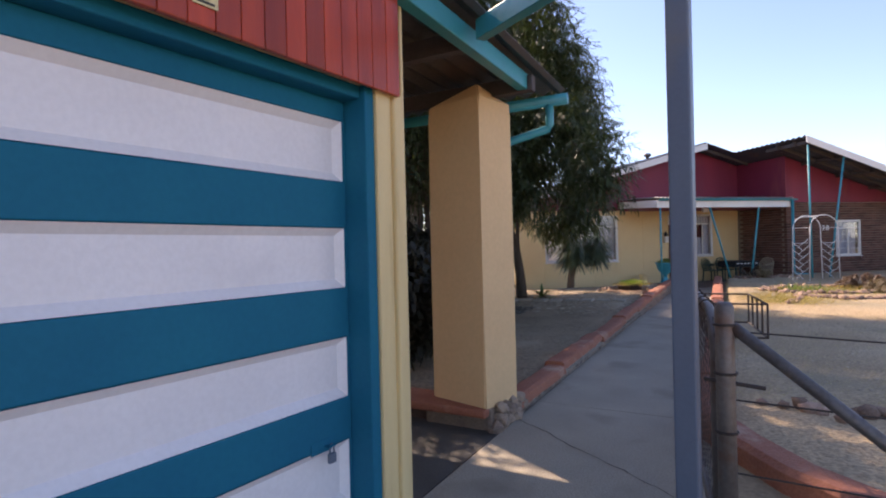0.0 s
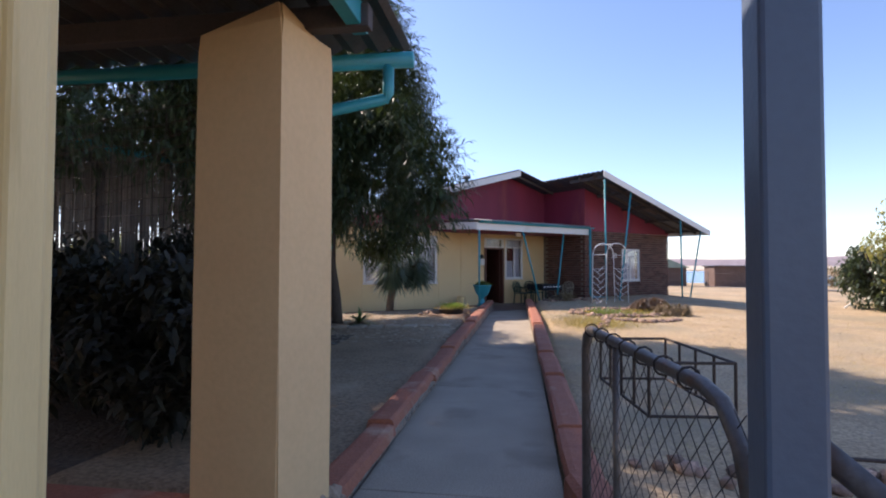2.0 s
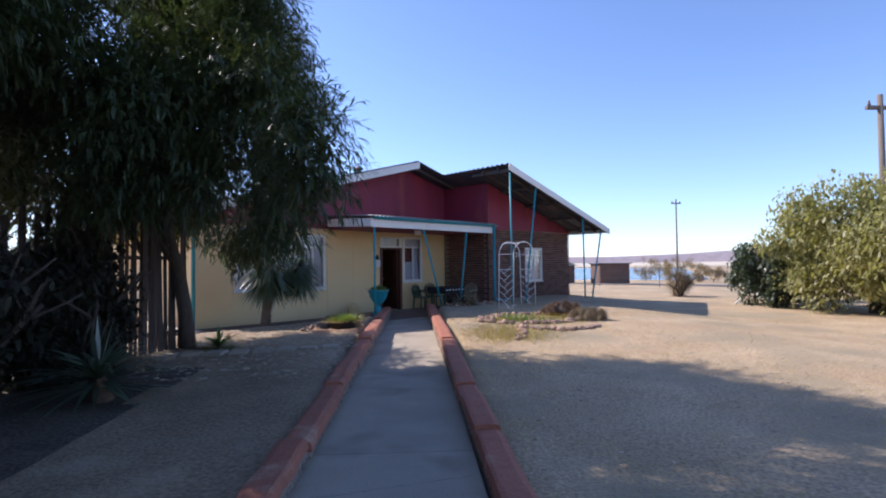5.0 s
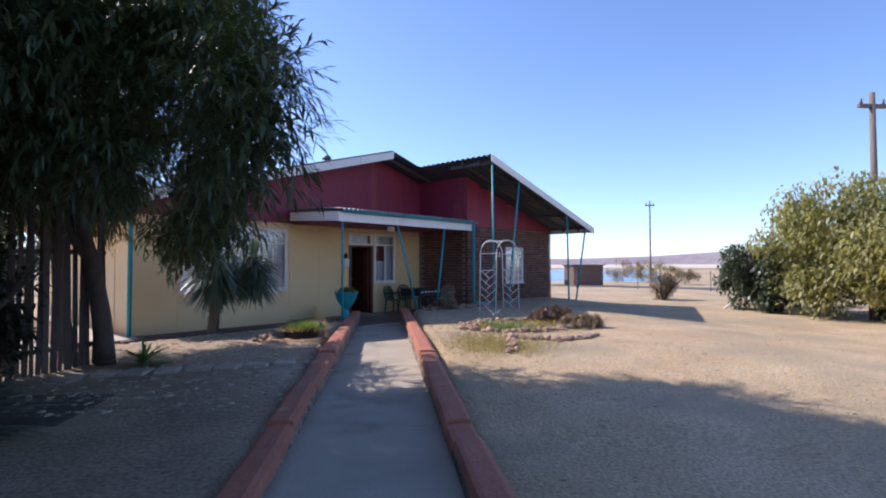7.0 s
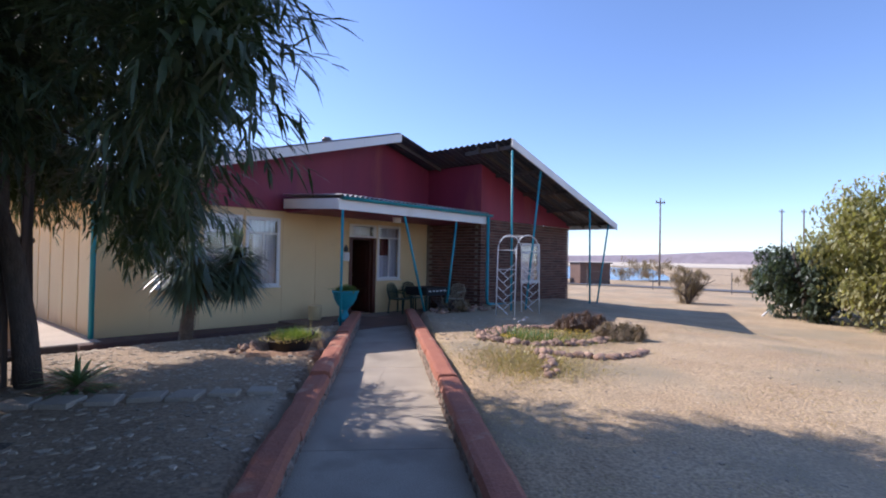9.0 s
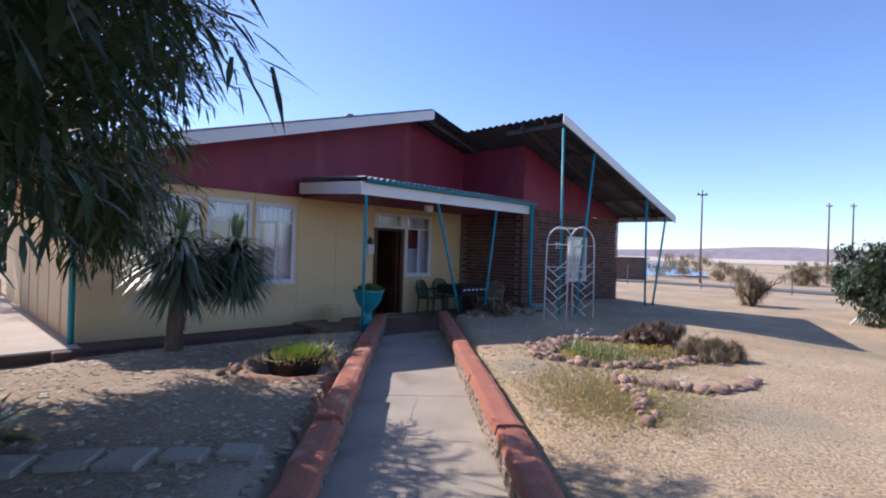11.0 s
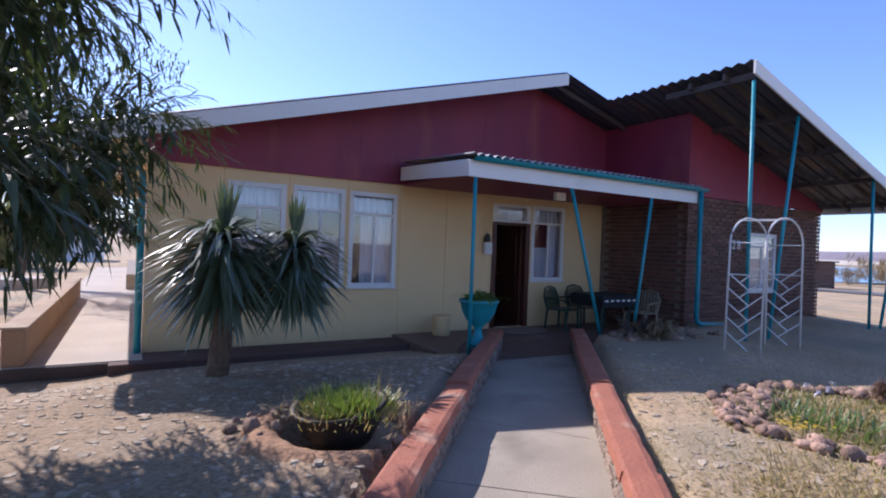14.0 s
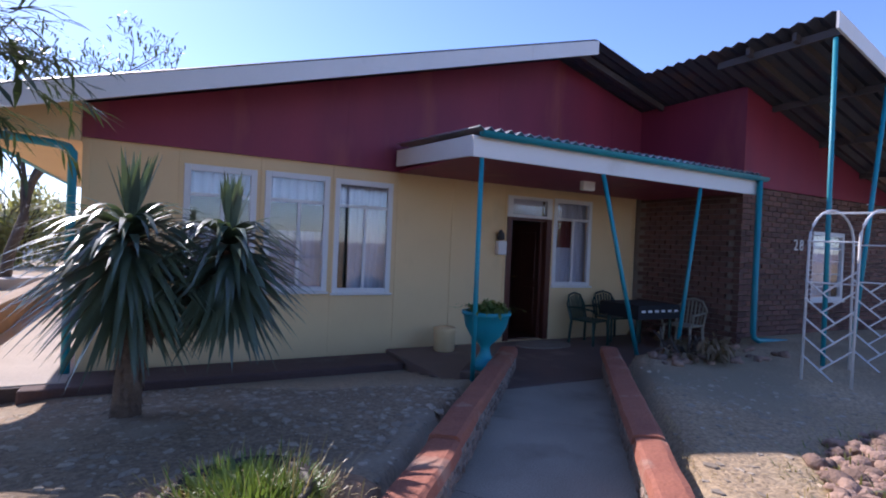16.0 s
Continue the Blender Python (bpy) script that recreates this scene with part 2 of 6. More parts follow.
GLASS = bpy.data.materials.new("window_glass")
GLASS.use_nodes = True
gn = GLASS.node_tree
gt, gg, gm, gf, gp, ga = (gn.nodes.new(k) for k in ("ShaderNodeBsdfTransparent", "ShaderNodeBsdfGlossy", "ShaderNodeMixShader", "ShaderNodeLayerWeight", "ShaderNodeMath", "ShaderNodeMath"))
gg.inputs["Roughness"].default_value = 0.02
gf.inputs["Blend"].default_value = 0.5
gp.operation, ga.operation = "POWER", "MULTIPLY_ADD"
gp.inputs[1].default_value, ga.inputs[1].default_value, ga.inputs[2].default_value = 4.0, 0.9, 0.07
gn.links.new(gf.outputs["Facing"], gp.inputs[0])
gn.links.new(gp.outputs[0], ga.inputs[0])
gn.links.new(ga.outputs[0], gm.inputs[0])
gn.links.new(gt.outputs[0], gm.inputs[1])
gn.links.new(gg.outputs[0], gm.inputs[2])
gn.links.new(gm.outputs[0], gn.nodes["Material Output"].inputs["Surface"])


# ---- mesh helpers ----
def box(bm, x0, y0, z0, x1, y1, z1, bevel=0.0, m=None):
    c = [bm.verts.new((x, y, z)) for x in (x0, x1) for y in (y0, y1) for z in (z0, z1)]
    for f in ((0, 1, 3, 2), (4, 6, 7, 5), (0, 4, 5, 1), (2, 3, 7, 6), (0, 2, 6, 4), (1, 5, 7, 3)):
        bm.faces.new([c[i] for i in f])
    if m is not None:
        bmesh.ops.transform(bm, matrix=m, verts=c)
    if bevel:
        es = {e for v in c for e in v.link_edges}
        bmesh.ops.bevel(bm, geom=list(es), offset=bevel, segments=2, profile=0.5, affect="EDGES")
    return bm


def tube(bm, pts, r, segs=8, taper=1.0, cap=True):
    """A round bar along points; taper scales the radius at the end."""
    pts = [Vector(p) for p in pts]
    rings = []
    ref = Vector((0.123, 0.457, 0.881)).normalized()
    for i, p in enumerate(pts):
        d = (pts[min(i + 1, len(pts) - 1)] - pts[max(i - 1, 0)]).normalized()
        a = d.cross(ref if abs(d.dot(ref)) < 0.95 else Vector((1, 0, 0))).normalized()
        b = d.cross(a)
        rr = (r if isinstance(r, (int, float)) else r[i]) * (1 + (taper - 1) * i / max(1, len(pts) - 1))
        rings.append([bm.verts.new(p + a * rr * math.cos(k * math.tau / segs) + b * rr * math.sin(k * math.tau / segs)) for k in range(segs)])
    for q, w in zip(rings, rings[1:]):
        for k in range(segs):
            bm.faces.new((q[k], q[(k + 1) % segs], w[(k + 1) % segs], w[k]))
    if cap:
        bm.faces.new(rings[0][::-1])
        bm.faces.new(rings[-1])
    return bm


def lathe(bm, prof, segs=24, centre=(0, 0, 0)):
    rings = [[bm.verts.new((centre[0] + r * math.cos(k * math.tau / segs), centre[1] + r * math.sin(k * math.tau / segs), centre[2] + z)) for k in range(segs)] for r, z in prof]
    for q, w in zip(rings, rings[1:]):
        for k in range(segs):
            bm.faces.new((q[k], q[(k + 1) % segs], w[(k + 1) % segs], w[k]))
    bm.faces.new(rings[0][::-1])
    bm.faces.new(rings[-1])
    return bm


def prism(bm, poly, y0, y1):
    """A polygon in x, z pushed from y0 to y1."""
    a = [bm.verts.new((x, y0, z)) for x, z in poly]
    b = [bm.verts.new((x, y1, z)) for x, z in poly]
    bm.faces.new(a)
    bm.faces.new(b[::-1])
    for i in range(len(poly)):
        j = (i + 1) % len(poly)
        bm.faces.new((a[j], a[i], b[i], b[j]))
    return bm


def rock(bm, c, size, rnd, flat=0.7, sub=1):
    q = bmesh.ops.create_icosphere(bm, subdivisions=sub, radius=1.0)["verts"]
    s = Vector((rnd.uniform(0.75, 1.25), rnd.uniform(0.75, 1.25), flat * rnd.uniform(0.8, 1.2))) * size
    rot = Matrix.Rotation(rnd.uniform(0, 6.28), 3, "Z")
    o = Vector((rnd.random() * 50, rnd.random() * 50, 0))
    for v in q:
        p = v.co.copy()
        k = 1 + 0.42 * noise.noise(p * 1.5 + o)
        v.co = rot @ Vector((p.x * s.x, p.y * s.y, p.z * s.z)) * k + Vector(c)


def blade(bm, p, d, length, width, droop=0.3, segs=2, up=Vector((0, 0, 1))):
    """A narrow leaf from p along d that bends down."""
    d = d.normalized()
    side = d.cross(up)
    side = side.normalized() if side.length > 0.05 else Vector((1, 0, 0))
    last = None
    for i in range(segs + 1):
        f = i / segs
        q = p + d * length * f + Vector((0, 0, -droop * length * f * f))
        w = width * (0.6 + 0.8 * f if f < 0.5 else 2.0 * (1 - f)) * 0.5
        if i == segs:
            row = [bm.verts.new(q)]
        else:
            row = [bm.verts.new(q - side * w), bm.verts.new(q + side * w)]
        if last:
            bm.faces.new((last[0], last[1], *row[::-1]) if len(row) == 2 else (last[0], last[1], row[0]))
        last = row
    return bm


def obj(name, bm, material, m=None, smooth=False):
    me = bpy.data.meshes.new(name)
    if m is not None:
        bm.transform(m)
    bmesh.ops.recalc_face_normals(bm, faces=bm.faces) if len(bm.faces) < 60000 else None
    bm.to_mesh(me)
    bm.free()
    me.materials.append(material)
    if smooth:
        me.polygons.foreach_set("use_smooth", [True] * len(me.polygons))
    return new(name, me)


def under(ob, parent):
    ob.parent = parent
    ob.matrix_parent_inverse = parent_inverse(parent)
    return ob


def parent_inverse(parent):
    m = parent.matrix_basis.copy()
    p = parent
    while p.parent:
        m = p.parent.matrix_basis @ p.matrix_parent_inverse @ m
        p = p.parent
    return m.inverted()


def part(name, bm, material, parent, label="", m=None, smooth=False):
    """One mesh, built in world coordinates, under a thing or a part."""
    ob = under(obj(name, bm, material, m, smooth), parent)
    if label:
        tagged(ob, label)
    return ob


def thing(name, at, label, category, group="", kind="", turn=0.0):
    e = new(name)
    e.empty_display_size = 0.2
    e.matrix_basis = pose(*at, 0, 0, turn)
    return tagged(e, label, category, group, kind)


def setting(name, bm, material, label, category="", m=None, smooth=False):
    return tagged(obj(name, bm, material, m, smooth), label, category or name.split("_")[0], "", "structure")


def B():
    return bmesh.new()


def smooth_step(a, b, x):
    t = min(1, max(0, (x - a) / (b - a)))
    return t * t * (3 - 2 * t)


# house axes: u along the front, v to the back
HM = pose(0, 0, 0, 0, 0, 42)
HI = HM.inverted()


def W(u, v, z=0.0):
    return HM @ Vector((u, v, z))


def height(x, y):
    """Height of the ground."""
    p = HI @ Vector((x, y, 0))
    u, v = p.x, p.y
    d = math.hypot(x + 1, y - 12)
    far = -0.9 * smooth_step(22, 60, d) - 6.0 * smooth_step(60, 200, d)
    left = 0.08 + 0.13 * smooth_step(6, 12.5, y)
    left -= (left + 0.07) * smooth_step(13.0, 15.2, v)
    left -= 0.12 * smooth_step(6.8, 5.6, u) * smooth_step(13.4, 15.2, v)
    right = 0.02 + 0.17 * smooth_step(7, 14.5, y) * (1 - smooth_step(4.5, 8, x)) + 0.08 * smooth_step(10.5, 13, v) * (1 - smooth_step(18.5, 21, u))
    k = smooth_step(-1.75, 0.1, x)
    h = left * (1 - k) + right * k + 0.015 * noise.noise(Vector((x * 1.1, y * 1.1, 0))) + 0.008 * noise.noise(Vector((x * 4, y * 4, 3)))
    if v > 15.1 and 6.2 < u < 15.1:
        h = -0.12
    if v > 13.8 and 10.05 < u < 15.0:
        h = -0.12
    if -1.72 < x < -0.06 and y < 18.6:
        h = -0.12
    if y < 4.0 and x < -0.05:
        h = -0.12
    q = math.hypot(x + 2.13, y - 13.58)
    h += (0.07 if y > 13.42 else 0.045) * math.exp(-((q - 0.55) / 0.17) ** 2) - 0.12 * (1 - smooth_step(0.3, 0.5, q))
    return h + far
# ---- ground, path, kerbs ----
def spaced(fine0, fine1, step, far):
    a = list(np.arange(fine0, fine1 + step / 2, step))
    s, p = step, fine1
    while p < far:
        s *= 1.18
        p += s
        a.append(p)
    s, p = step, fine0
    while p > -far:
        s *= 1.18
        p -= s
        a.insert(0, p)
    return a


def make_ground():
    xs, ys = spaced(-8, 8, 0.2, 2600), spaced(-1, 20, 0.2, 2600)
    bm = B()
    grid = [[bm.verts.new((x, y, height(x, y))) for y in ys] for x in xs]
    for i in range(len(xs) - 1):
        for j in range(len(ys) - 1):
            bm.faces.new((grid[i][j], grid[i + 1][j], grid[i + 1][j + 1], grid[i][j + 1]))
    g = setting("ground", bm, SOIL, "dry sandy yard of pale soil and gravel", "ground", smooth=True)
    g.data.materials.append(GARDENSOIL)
    g.data.materials.append(SHADESOIL)
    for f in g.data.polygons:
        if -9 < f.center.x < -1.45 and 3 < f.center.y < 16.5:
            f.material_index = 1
        # painted shade: darker soil behind the carport and under the trees
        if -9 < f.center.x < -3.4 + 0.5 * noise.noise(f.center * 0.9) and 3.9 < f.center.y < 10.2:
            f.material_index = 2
    return g


ground = make_ground()
KL, KR = (-1.545, 0.0095), (-0.235, -0.0105)
PATH_END = 18.55


def make_path():
    bm = B()
    joints = [1.2, 4.55, 7.4, 10.4, 13.5, 16.3, PATH_END]
    for a, b in zip(joints, joints[1:]):
        x0, x1 = (-1.5, -0.3) if a > 4 else (-1.5, 3.0 if a < 1 else -0.0)
        box(bm, x0 - 0.04, a + 0.004, -0.14, x1 + 0.02, b - 0.004, 0.0, 0.006)
    p = setting("path", bm, CONCRETE, "grey concrete garden path with cracks and joints", "path")
    rnd = random.Random(61)
    for x0, y0, x1, y1, w in ((-1.52, 4.02, -0.2, 3.05, 0.012), (-1.5, 6.6, -0.35, 6.9, 0.006), (-1.5, 9.6, -0.4, 9.35, 0.006), (-1.48, 12.3, -0.42, 12.15, 0.007), (-1.0, 12.2, -0.85, 13.5, 0.005), (-1.48, 14.75, -0.4, 14.6, 0.008)):
        bm = B()
        last = None
        n = 26
        side = Vector((-(y1 - y0), x1 - x0, 0)).normalized()
        for k in range(n + 1):
            f = k / n
            q = Vector((x0 + (x1 - x0) * f, y0 + (y1 - y0) * f, 0.0035)) + side * (0.03 * noise.noise(Vector((f * 6, x0, y0))) + 0.012 * rnd.uniform(-1, 1))
            h = side * w * rnd.uniform(0.3, 1.0) * 0.5
            row = (bm.verts.new(q - h), bm.verts.new(q + h))
            if last:
                bm.faces.new((last[0], row[0], row[1], last[1]))
            last = row
        part("crack", bm, EDGESTEP, p, "dark open crack")
    return p


make_path()
# darkened to stand in for shade and cut bounced light; apron is unseen
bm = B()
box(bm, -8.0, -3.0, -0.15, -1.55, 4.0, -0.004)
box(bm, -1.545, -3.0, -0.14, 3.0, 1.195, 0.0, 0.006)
setting("garage_apron", bm, SHADEFLOOR, "concrete apron and carport floor, carport shade put in its dark colour", "floor")


def kerb_top(y):
    return 0.15 + 0.14 * smooth_step(5, 14.5, y)


def make_kerb(name, line, width, y0, y1, steps, inner):
    """Rubble side wall with a red painted cap; steps are the y where the cap rises or breaks."""
    def side(y):
        a = line[0] + line[1] * (y - 2)
        return (a - width, a) if inner > 0 else (a, a + width)

    root = thing(name, (side(y0)[0] + width / 2, y0, 0), "low garden kerb of rubble stone with a red painted cap", "kerb", "garden kerbs", "structure")
    rnd = random.Random(len(name) * 7 + inner)
    cuts = [y0, *steps, y1]
    for i, (a, b) in enumerate(zip(cuts, cuts[1:])):
        bm = B()
        n = max(2, int((b - a) / 0.22))
        rows = []
        lift, sway = 0.022 * (i % 2) + rnd.uniform(-0.008, 0.008), rnd.uniform(-0.014, 0.014)
        for k in range(n + 1):
            y = a + (b - a) * k / n
            x0, x1 = side(y)
            z = kerb_top(y) + lift + rnd.uniform(-0.008, 0.008)
            w = sway + rnd.uniform(-0.007, 0.007)
            prof = ((x0 + w, z - 0.075), (x0 + 0.015 + w, z - 0.01), (x0 + 0.05, z), (x1 - 0.05, z + 0.004), (x1 - 0.015 + w, z - 0.01), (x1 + w, z - 0.075))
            rows.append([bm.verts.new((px, y + (0.004 if k == 0 else -0.004 if k == n else 0), pz)) for px, pz in prof])
        for q, w2 in zip(rows, rows[1:]):
            for k in range(6):
                bm.faces.new((q[k], q[(k + 1) % 6], w2[(k + 1) % 6], w2[k]))
        bm.faces.new(rows[0])
        bm.faces.new(rows[-1][::-1])
        part("cap", bm, REDKERB, root)
    bm = B()
    n = int((y1 - y0) / 0.3)
    for k in range(n):
        a, b = y0 + (y1 - y0) * k / n, y0 + (y1 - y0) * (k + 1) / n
        x0, x1 = side((a + b) / 2)
        box(bm, x0 + 0.035, a, -0.13, x1 - 0.035, b, kerb_top(a) - 0.05)
    part("core", bm, MORTAR, root, "crumbling mortar core")
    # face stones on the path side, and a few at the near end
    meshes = []
    for k in range(10):
        bm = B()
        rock(bm, (0, 0, 0), 0.062, rnd, 0.8)
        me = bpy.data.meshes.new("stone")
        bm.to_mesh(me)
        bm.free()
        me.materials.append(RUBBLE)
        meshes.append(me)
    y, count = y0 + 0.05, 0
    while y < y1 and count < 300:
        top = kerb_top(y) - 0.09
        xf = side(y)[1] - 0.040 if inner > 0 else side(y)[0] + 0.040
        z = 0.025
        while z < top:
            s = new("stone", rnd.choice(meshes))
            s.matrix_basis = Matrix.LocRotScale((xf, y + rnd.uniform(-0.03, 0.03), z), Euler((rnd.uniform(-0.4, 0.4), rnd.uniform(-0.15, 0.15), rnd.uniform(-0.2, 0.2) + rnd.choice((0, math.pi)))), (rnd.uniform(0.25, 0.4), rnd.uniform(0.6, 1.15), rnd.uniform(0.4, 0.75)))
            under(s, root)
            z += 0.062
            count += 1
        y += 0.105
    return root


make_kerb("kerb_1", KL, 0.23, 4.1, 18.2, [5.4, 7.2, 8.9, 10.2, 11.9, 13.4, 14.85, 15.8], 1)
make_kerb("kerb_2", KR, 0.23, 4.6, 18.6, [5.5, 6.3, 7.4, 8.36, 8.79, 10.3, 11.74, 13.3, 15.3], -1)


def make_kerb_bend():
    """The kerb's near end that swings away beside the gate."""
    root = thing("kerb_3", (0.1, 4.2, 0), "red painted kerb end curving round the yard beside the gate", "kerb", "garden kerbs", "structure")
    bm = B()
    pts = [Vector((-0.17, 4.6, 0)), Vector((-0.1, 4.25, 0)), Vector((0.08, 3.85, 0)), Vector((0.33, 3.45, 0)), Vector((0.7, 3.1, 0)), Vector((1.2, 2.85, 0))]
    rows = []
    for i, p in enumerate(pts):
        d = (pts[min(i + 1, 5)] - pts[max(0, i - 1)]).normalized()
        s = Vector((d.y, -d.x, 0))
        rows.append([bm.verts.new(p + s * w + Vector((0, 0, z))) for w, z in ((-0.13, -0.1), (-0.12, 0.13), (-0.08, 0.16), (0.08, 0.16), (0.12, 0.13), (0.13, -0.1))])
    for q, w in zip(rows, rows[1:]):
        for k in range(5):
            bm.faces.new((q[k], q[k + 1], w[k + 1], w[k]))
    bm.faces.new(rows[0])
    bm.faces.new(rows[-1][::-1])
    part("cap", bm, REDKERB, root)


make_kerb_bend()

# stoop in front of the door, plinth along the wall
bm = B()
box(bm, 10.0, 13.75, -0.14, 15.0, 16.05, 0.012, 0.01)
setting("stoop_floor", bm, STOOPMAT, "worn red concrete stoop before the front door", "floor", HM)
bm = B()
box(bm, 6.0, 15.35, -0.3, 9.98, 16.02, -0.03, 0.02)
setting("wall_plinth", bm, PLINTH, "dull red oxide concrete apron along the house wall", "plinth", HM)
bm = B()
box(bm, 4.9, 15.55, -0.4, 6.36, 36.0, -0.02, 0.006)
box(bm, 2.0, 15.55, -0.4, 4.9, 15.95, -0.03, 0.006)
setting("driveway", bm, SLAB, "pale concrete drive beside the house with a low step", "driveway", HM)

# strip added over the step face, with its shade as colour
bm = B()
box(bm, 2.0, 15.50, -0.4, 6.34, 15.547, -0.034, 0.008)
setting("trim_drive", bm, EDGESTEP, "edge strip of the concrete drive, the step's shade put in its dark colour", "step", HM)

# ---- house ----
house = thing("house", W(10.5, 17.0, 0.0), "single-storey house of cream panels and brick under low corrugated roofs", "house", turn=42)
WALLV = 16.15


def wall_with_holes(bm, u0, u1, z0, z1, v0, v1, holes):
    """Boxes that leave the holes (u0, u1, z0, z1) open."""
    us = sorted({u0, u1, *[h[0] for h in holes], *[h[1] for h in holes]})
    for a, b in zip(us, us[1:]):
        zz = z0
        for h in sorted((h for h in holes if h[0] <= a and h[1] >= b), key=lambda q: q[2]):
            if h[2] > zz:
                box(bm, a, v0, zz, b, v1, h[2])
            zz = h[3]
        if zz < z1:
            box(bm, a, v0, zz, b, v1, z1)
    bmesh.ops.remove_doubles(bm, verts=bm.verts, dist=0.0002)


WINS = [(7.40, 8.17, 0.84, 2.33), (8.33, 9.11, 0.84, 2.34), (9.24, 10.03, 0.82, 2.33)]
DOOR = (12.12, 12.92, 0.0, 2.34)
W4 = (13.05, 13.85, 0.92, 2.36)
bm = B()
wall_with_holes(bm, 6.36, 14.98, -0.1, 2.56, WALLV, WALLV + 0.12, [*WINS, DOOR, W4])
part("wall", bm, YELLOW, house, "cream painted panel wall", HM)
bm = B()
wall_with_holes(bm, 16.15, 24.0, -0.1, 2.56, 0, 0.12, [])
part("wall", bm, YELLOW, house, "cream painted panel wall", HM @ Matrix(((0, -1, 0, 6.48), (1, 0, 0, 0.12), (0, 0, 1, 0), (0, 0, 0, 1))))
bm = B()
wall_with_holes(bm, 6.48, 14.98, -0.1, 4.0, 23.9, 24.0, [])
part("wall", bm, YELLOW, house, "cream painted panel wall", HM)
for u in (6.42, 7.33, 8.26, 9.2, 10.14, 11.05, 12.03, 14.9):
    bm = B()
    box(bm, u - 0.018, WALLV - 0.012, -0.08, u + 0.018, WALLV - 0.0005, 2.54, 0.003)
    part("cover_strip", bm, YELLOW, house, "", HM)
for v in (17.1, 18.2, 19.3, 20.4, 21.5):
    bm = B()
    box(bm, 6.345, v - 0.018, -0.08, 6.3595, v + 0.018, 2.54, 0.003)
    part("cover_strip", bm, YELLOW, house, "", HM)

# rooms behind the openings
for a, b in ((6.5, 11.4), (11.4, 14.96)):
    bm = B()
    box(bm, a + 0.01, WALLV + 0.13, -0.06, b - 0.01, 20.6, 0.008)
    part("room_floor", bm, BROWNDOOR, house, "dark indoor floor", HM)
    bm = B()
    box(bm, a, 20.6, -0.1, b, 20.7, 2.6)
    part("room_wall", bm, INTERIOR, house, "", HM)
    bm = B()
    box(bm, a, WALLV + 0.13, -0.1, a + 0.01, 20.6, 2.6)
    part("room_wall", bm, INTERIOR, house, "", HM)
bm = B()
box(bm, 6.5, WALLV + 0.125, 2.57, 14.96, 20.7, 2.6)
part("room_ceiling", bm, INTERIOR, house, "", HM)


def window(h, v, parent, rows=((0.0, 0.8), (0.8, 1.0)), split=True, curtain=CURTAIN, depth=0.12, dark=None, bars=False):
    u0, u1, z0, z1 = h
    w = new("window")
    w.empty_display_size = 0.1
    w.matrix_basis = Matrix.Identity(4)
    under(w, parent)
    w.matrix_basis = Matrix.Translation(W((u0 + u1) / 2, v, z0)) @ pose(0, 0, 0, 0, 0, 42)
    tagged(w, "white steel-framed window with curtains behind the panes")
    f = 0.045
    bm = B()
    for a in ((u0 - 0.03, v - 0.012, z0 - 0.02, u0 + f, v + 0.05, z1 + 0.03), (u1 - f, v - 0.012, z0 - 0.02, u1 + 0.03, v + 0.05, z1 + 0.03),
              (u0 + f, v - 0.010, z1 - f, u1 - f, v + 0.05, z1 + 0.03), (u0 + f, v - 0.010, z0 - 0.02, u1 - f, v + 0.05, z0 + f)):
        box(bm, *a, 0.006)
    part("window_frame", bm, WHITE, w, "", HM)
    zt = z0 + (z1 - z0) * 0.78
    um = (u0 + u1) / 2 + 0.02
    bm = B()
    box(bm, u0 + f, v + 0.002, zt - 0.022, u1 - f, v + 0.04, zt + 0.022, 0.004)
    if split:
        box(bm, um - 0.022, v + 0.003, z0 + f, um + 0.022, v + 0.041, zt - 0.022, 0.004)
    if bars:
        for k in range(1, 4):
            zz = z0 + (zt - z0) * k / 4
            box(bm, u0 + f, v + 0.006, zz - 0.008, u1 - f, v + 0.03, zz + 0.008)
    part("glazing_bar", bm, WHITE, w, "", HM)
    bm = B()
    box(bm, u0 - 0.05, v - 0.05, z0 - 0.05, u1 + 0.05, v + 0.0, z0 - 0.022, 0.008)
    part("sill", bm, WHITE, w, "", HM)
    for a, b, c, d in ((u0 + f, um - 0.02, z0 + f, zt - 0.02), (um + 0.02, u1 - f, z0 + f, zt - 0.02), (u0 + f, u1 - f, zt + 0.02, z1 - f)):
        bm = B()
        box(bm, a, v + 0.018, c, b, v + 0.022, d)
        p = part("pane", bm, GLASS, w, "", HM)
        p.visible_shadow = False
    # hanging curtain with folds
    spans = [(u0 - 0.02, u1 + 0.02)] if dark is None else dark
    for a, b, *mm in spans:
        bm = B()
        n = max(6, int((b - a) / 0.02))
        last = None
        for k in range(n + 1):
            uu = a + (b - a) * k / n
            vv = v + 0.17 + 0.02 * math.sin(k * 1.1) + 0.01 * math.sin(k * 2.3)
            row = (bm.verts.new((uu, vv, mm[1] if len(mm) > 1 else z0 - 0.05)), bm.verts.new((uu, vv * 1.0 + 0.005, mm[2] if len(mm) > 2 else z1 + 0.04)))
            if last:
                bm.faces.new((last[0], row[0], row[1], last[1]))
            last = row
        part("curtain", bm, mm[0] if mm else curtain, w, "pleated net curtain", HM, True)
    return w


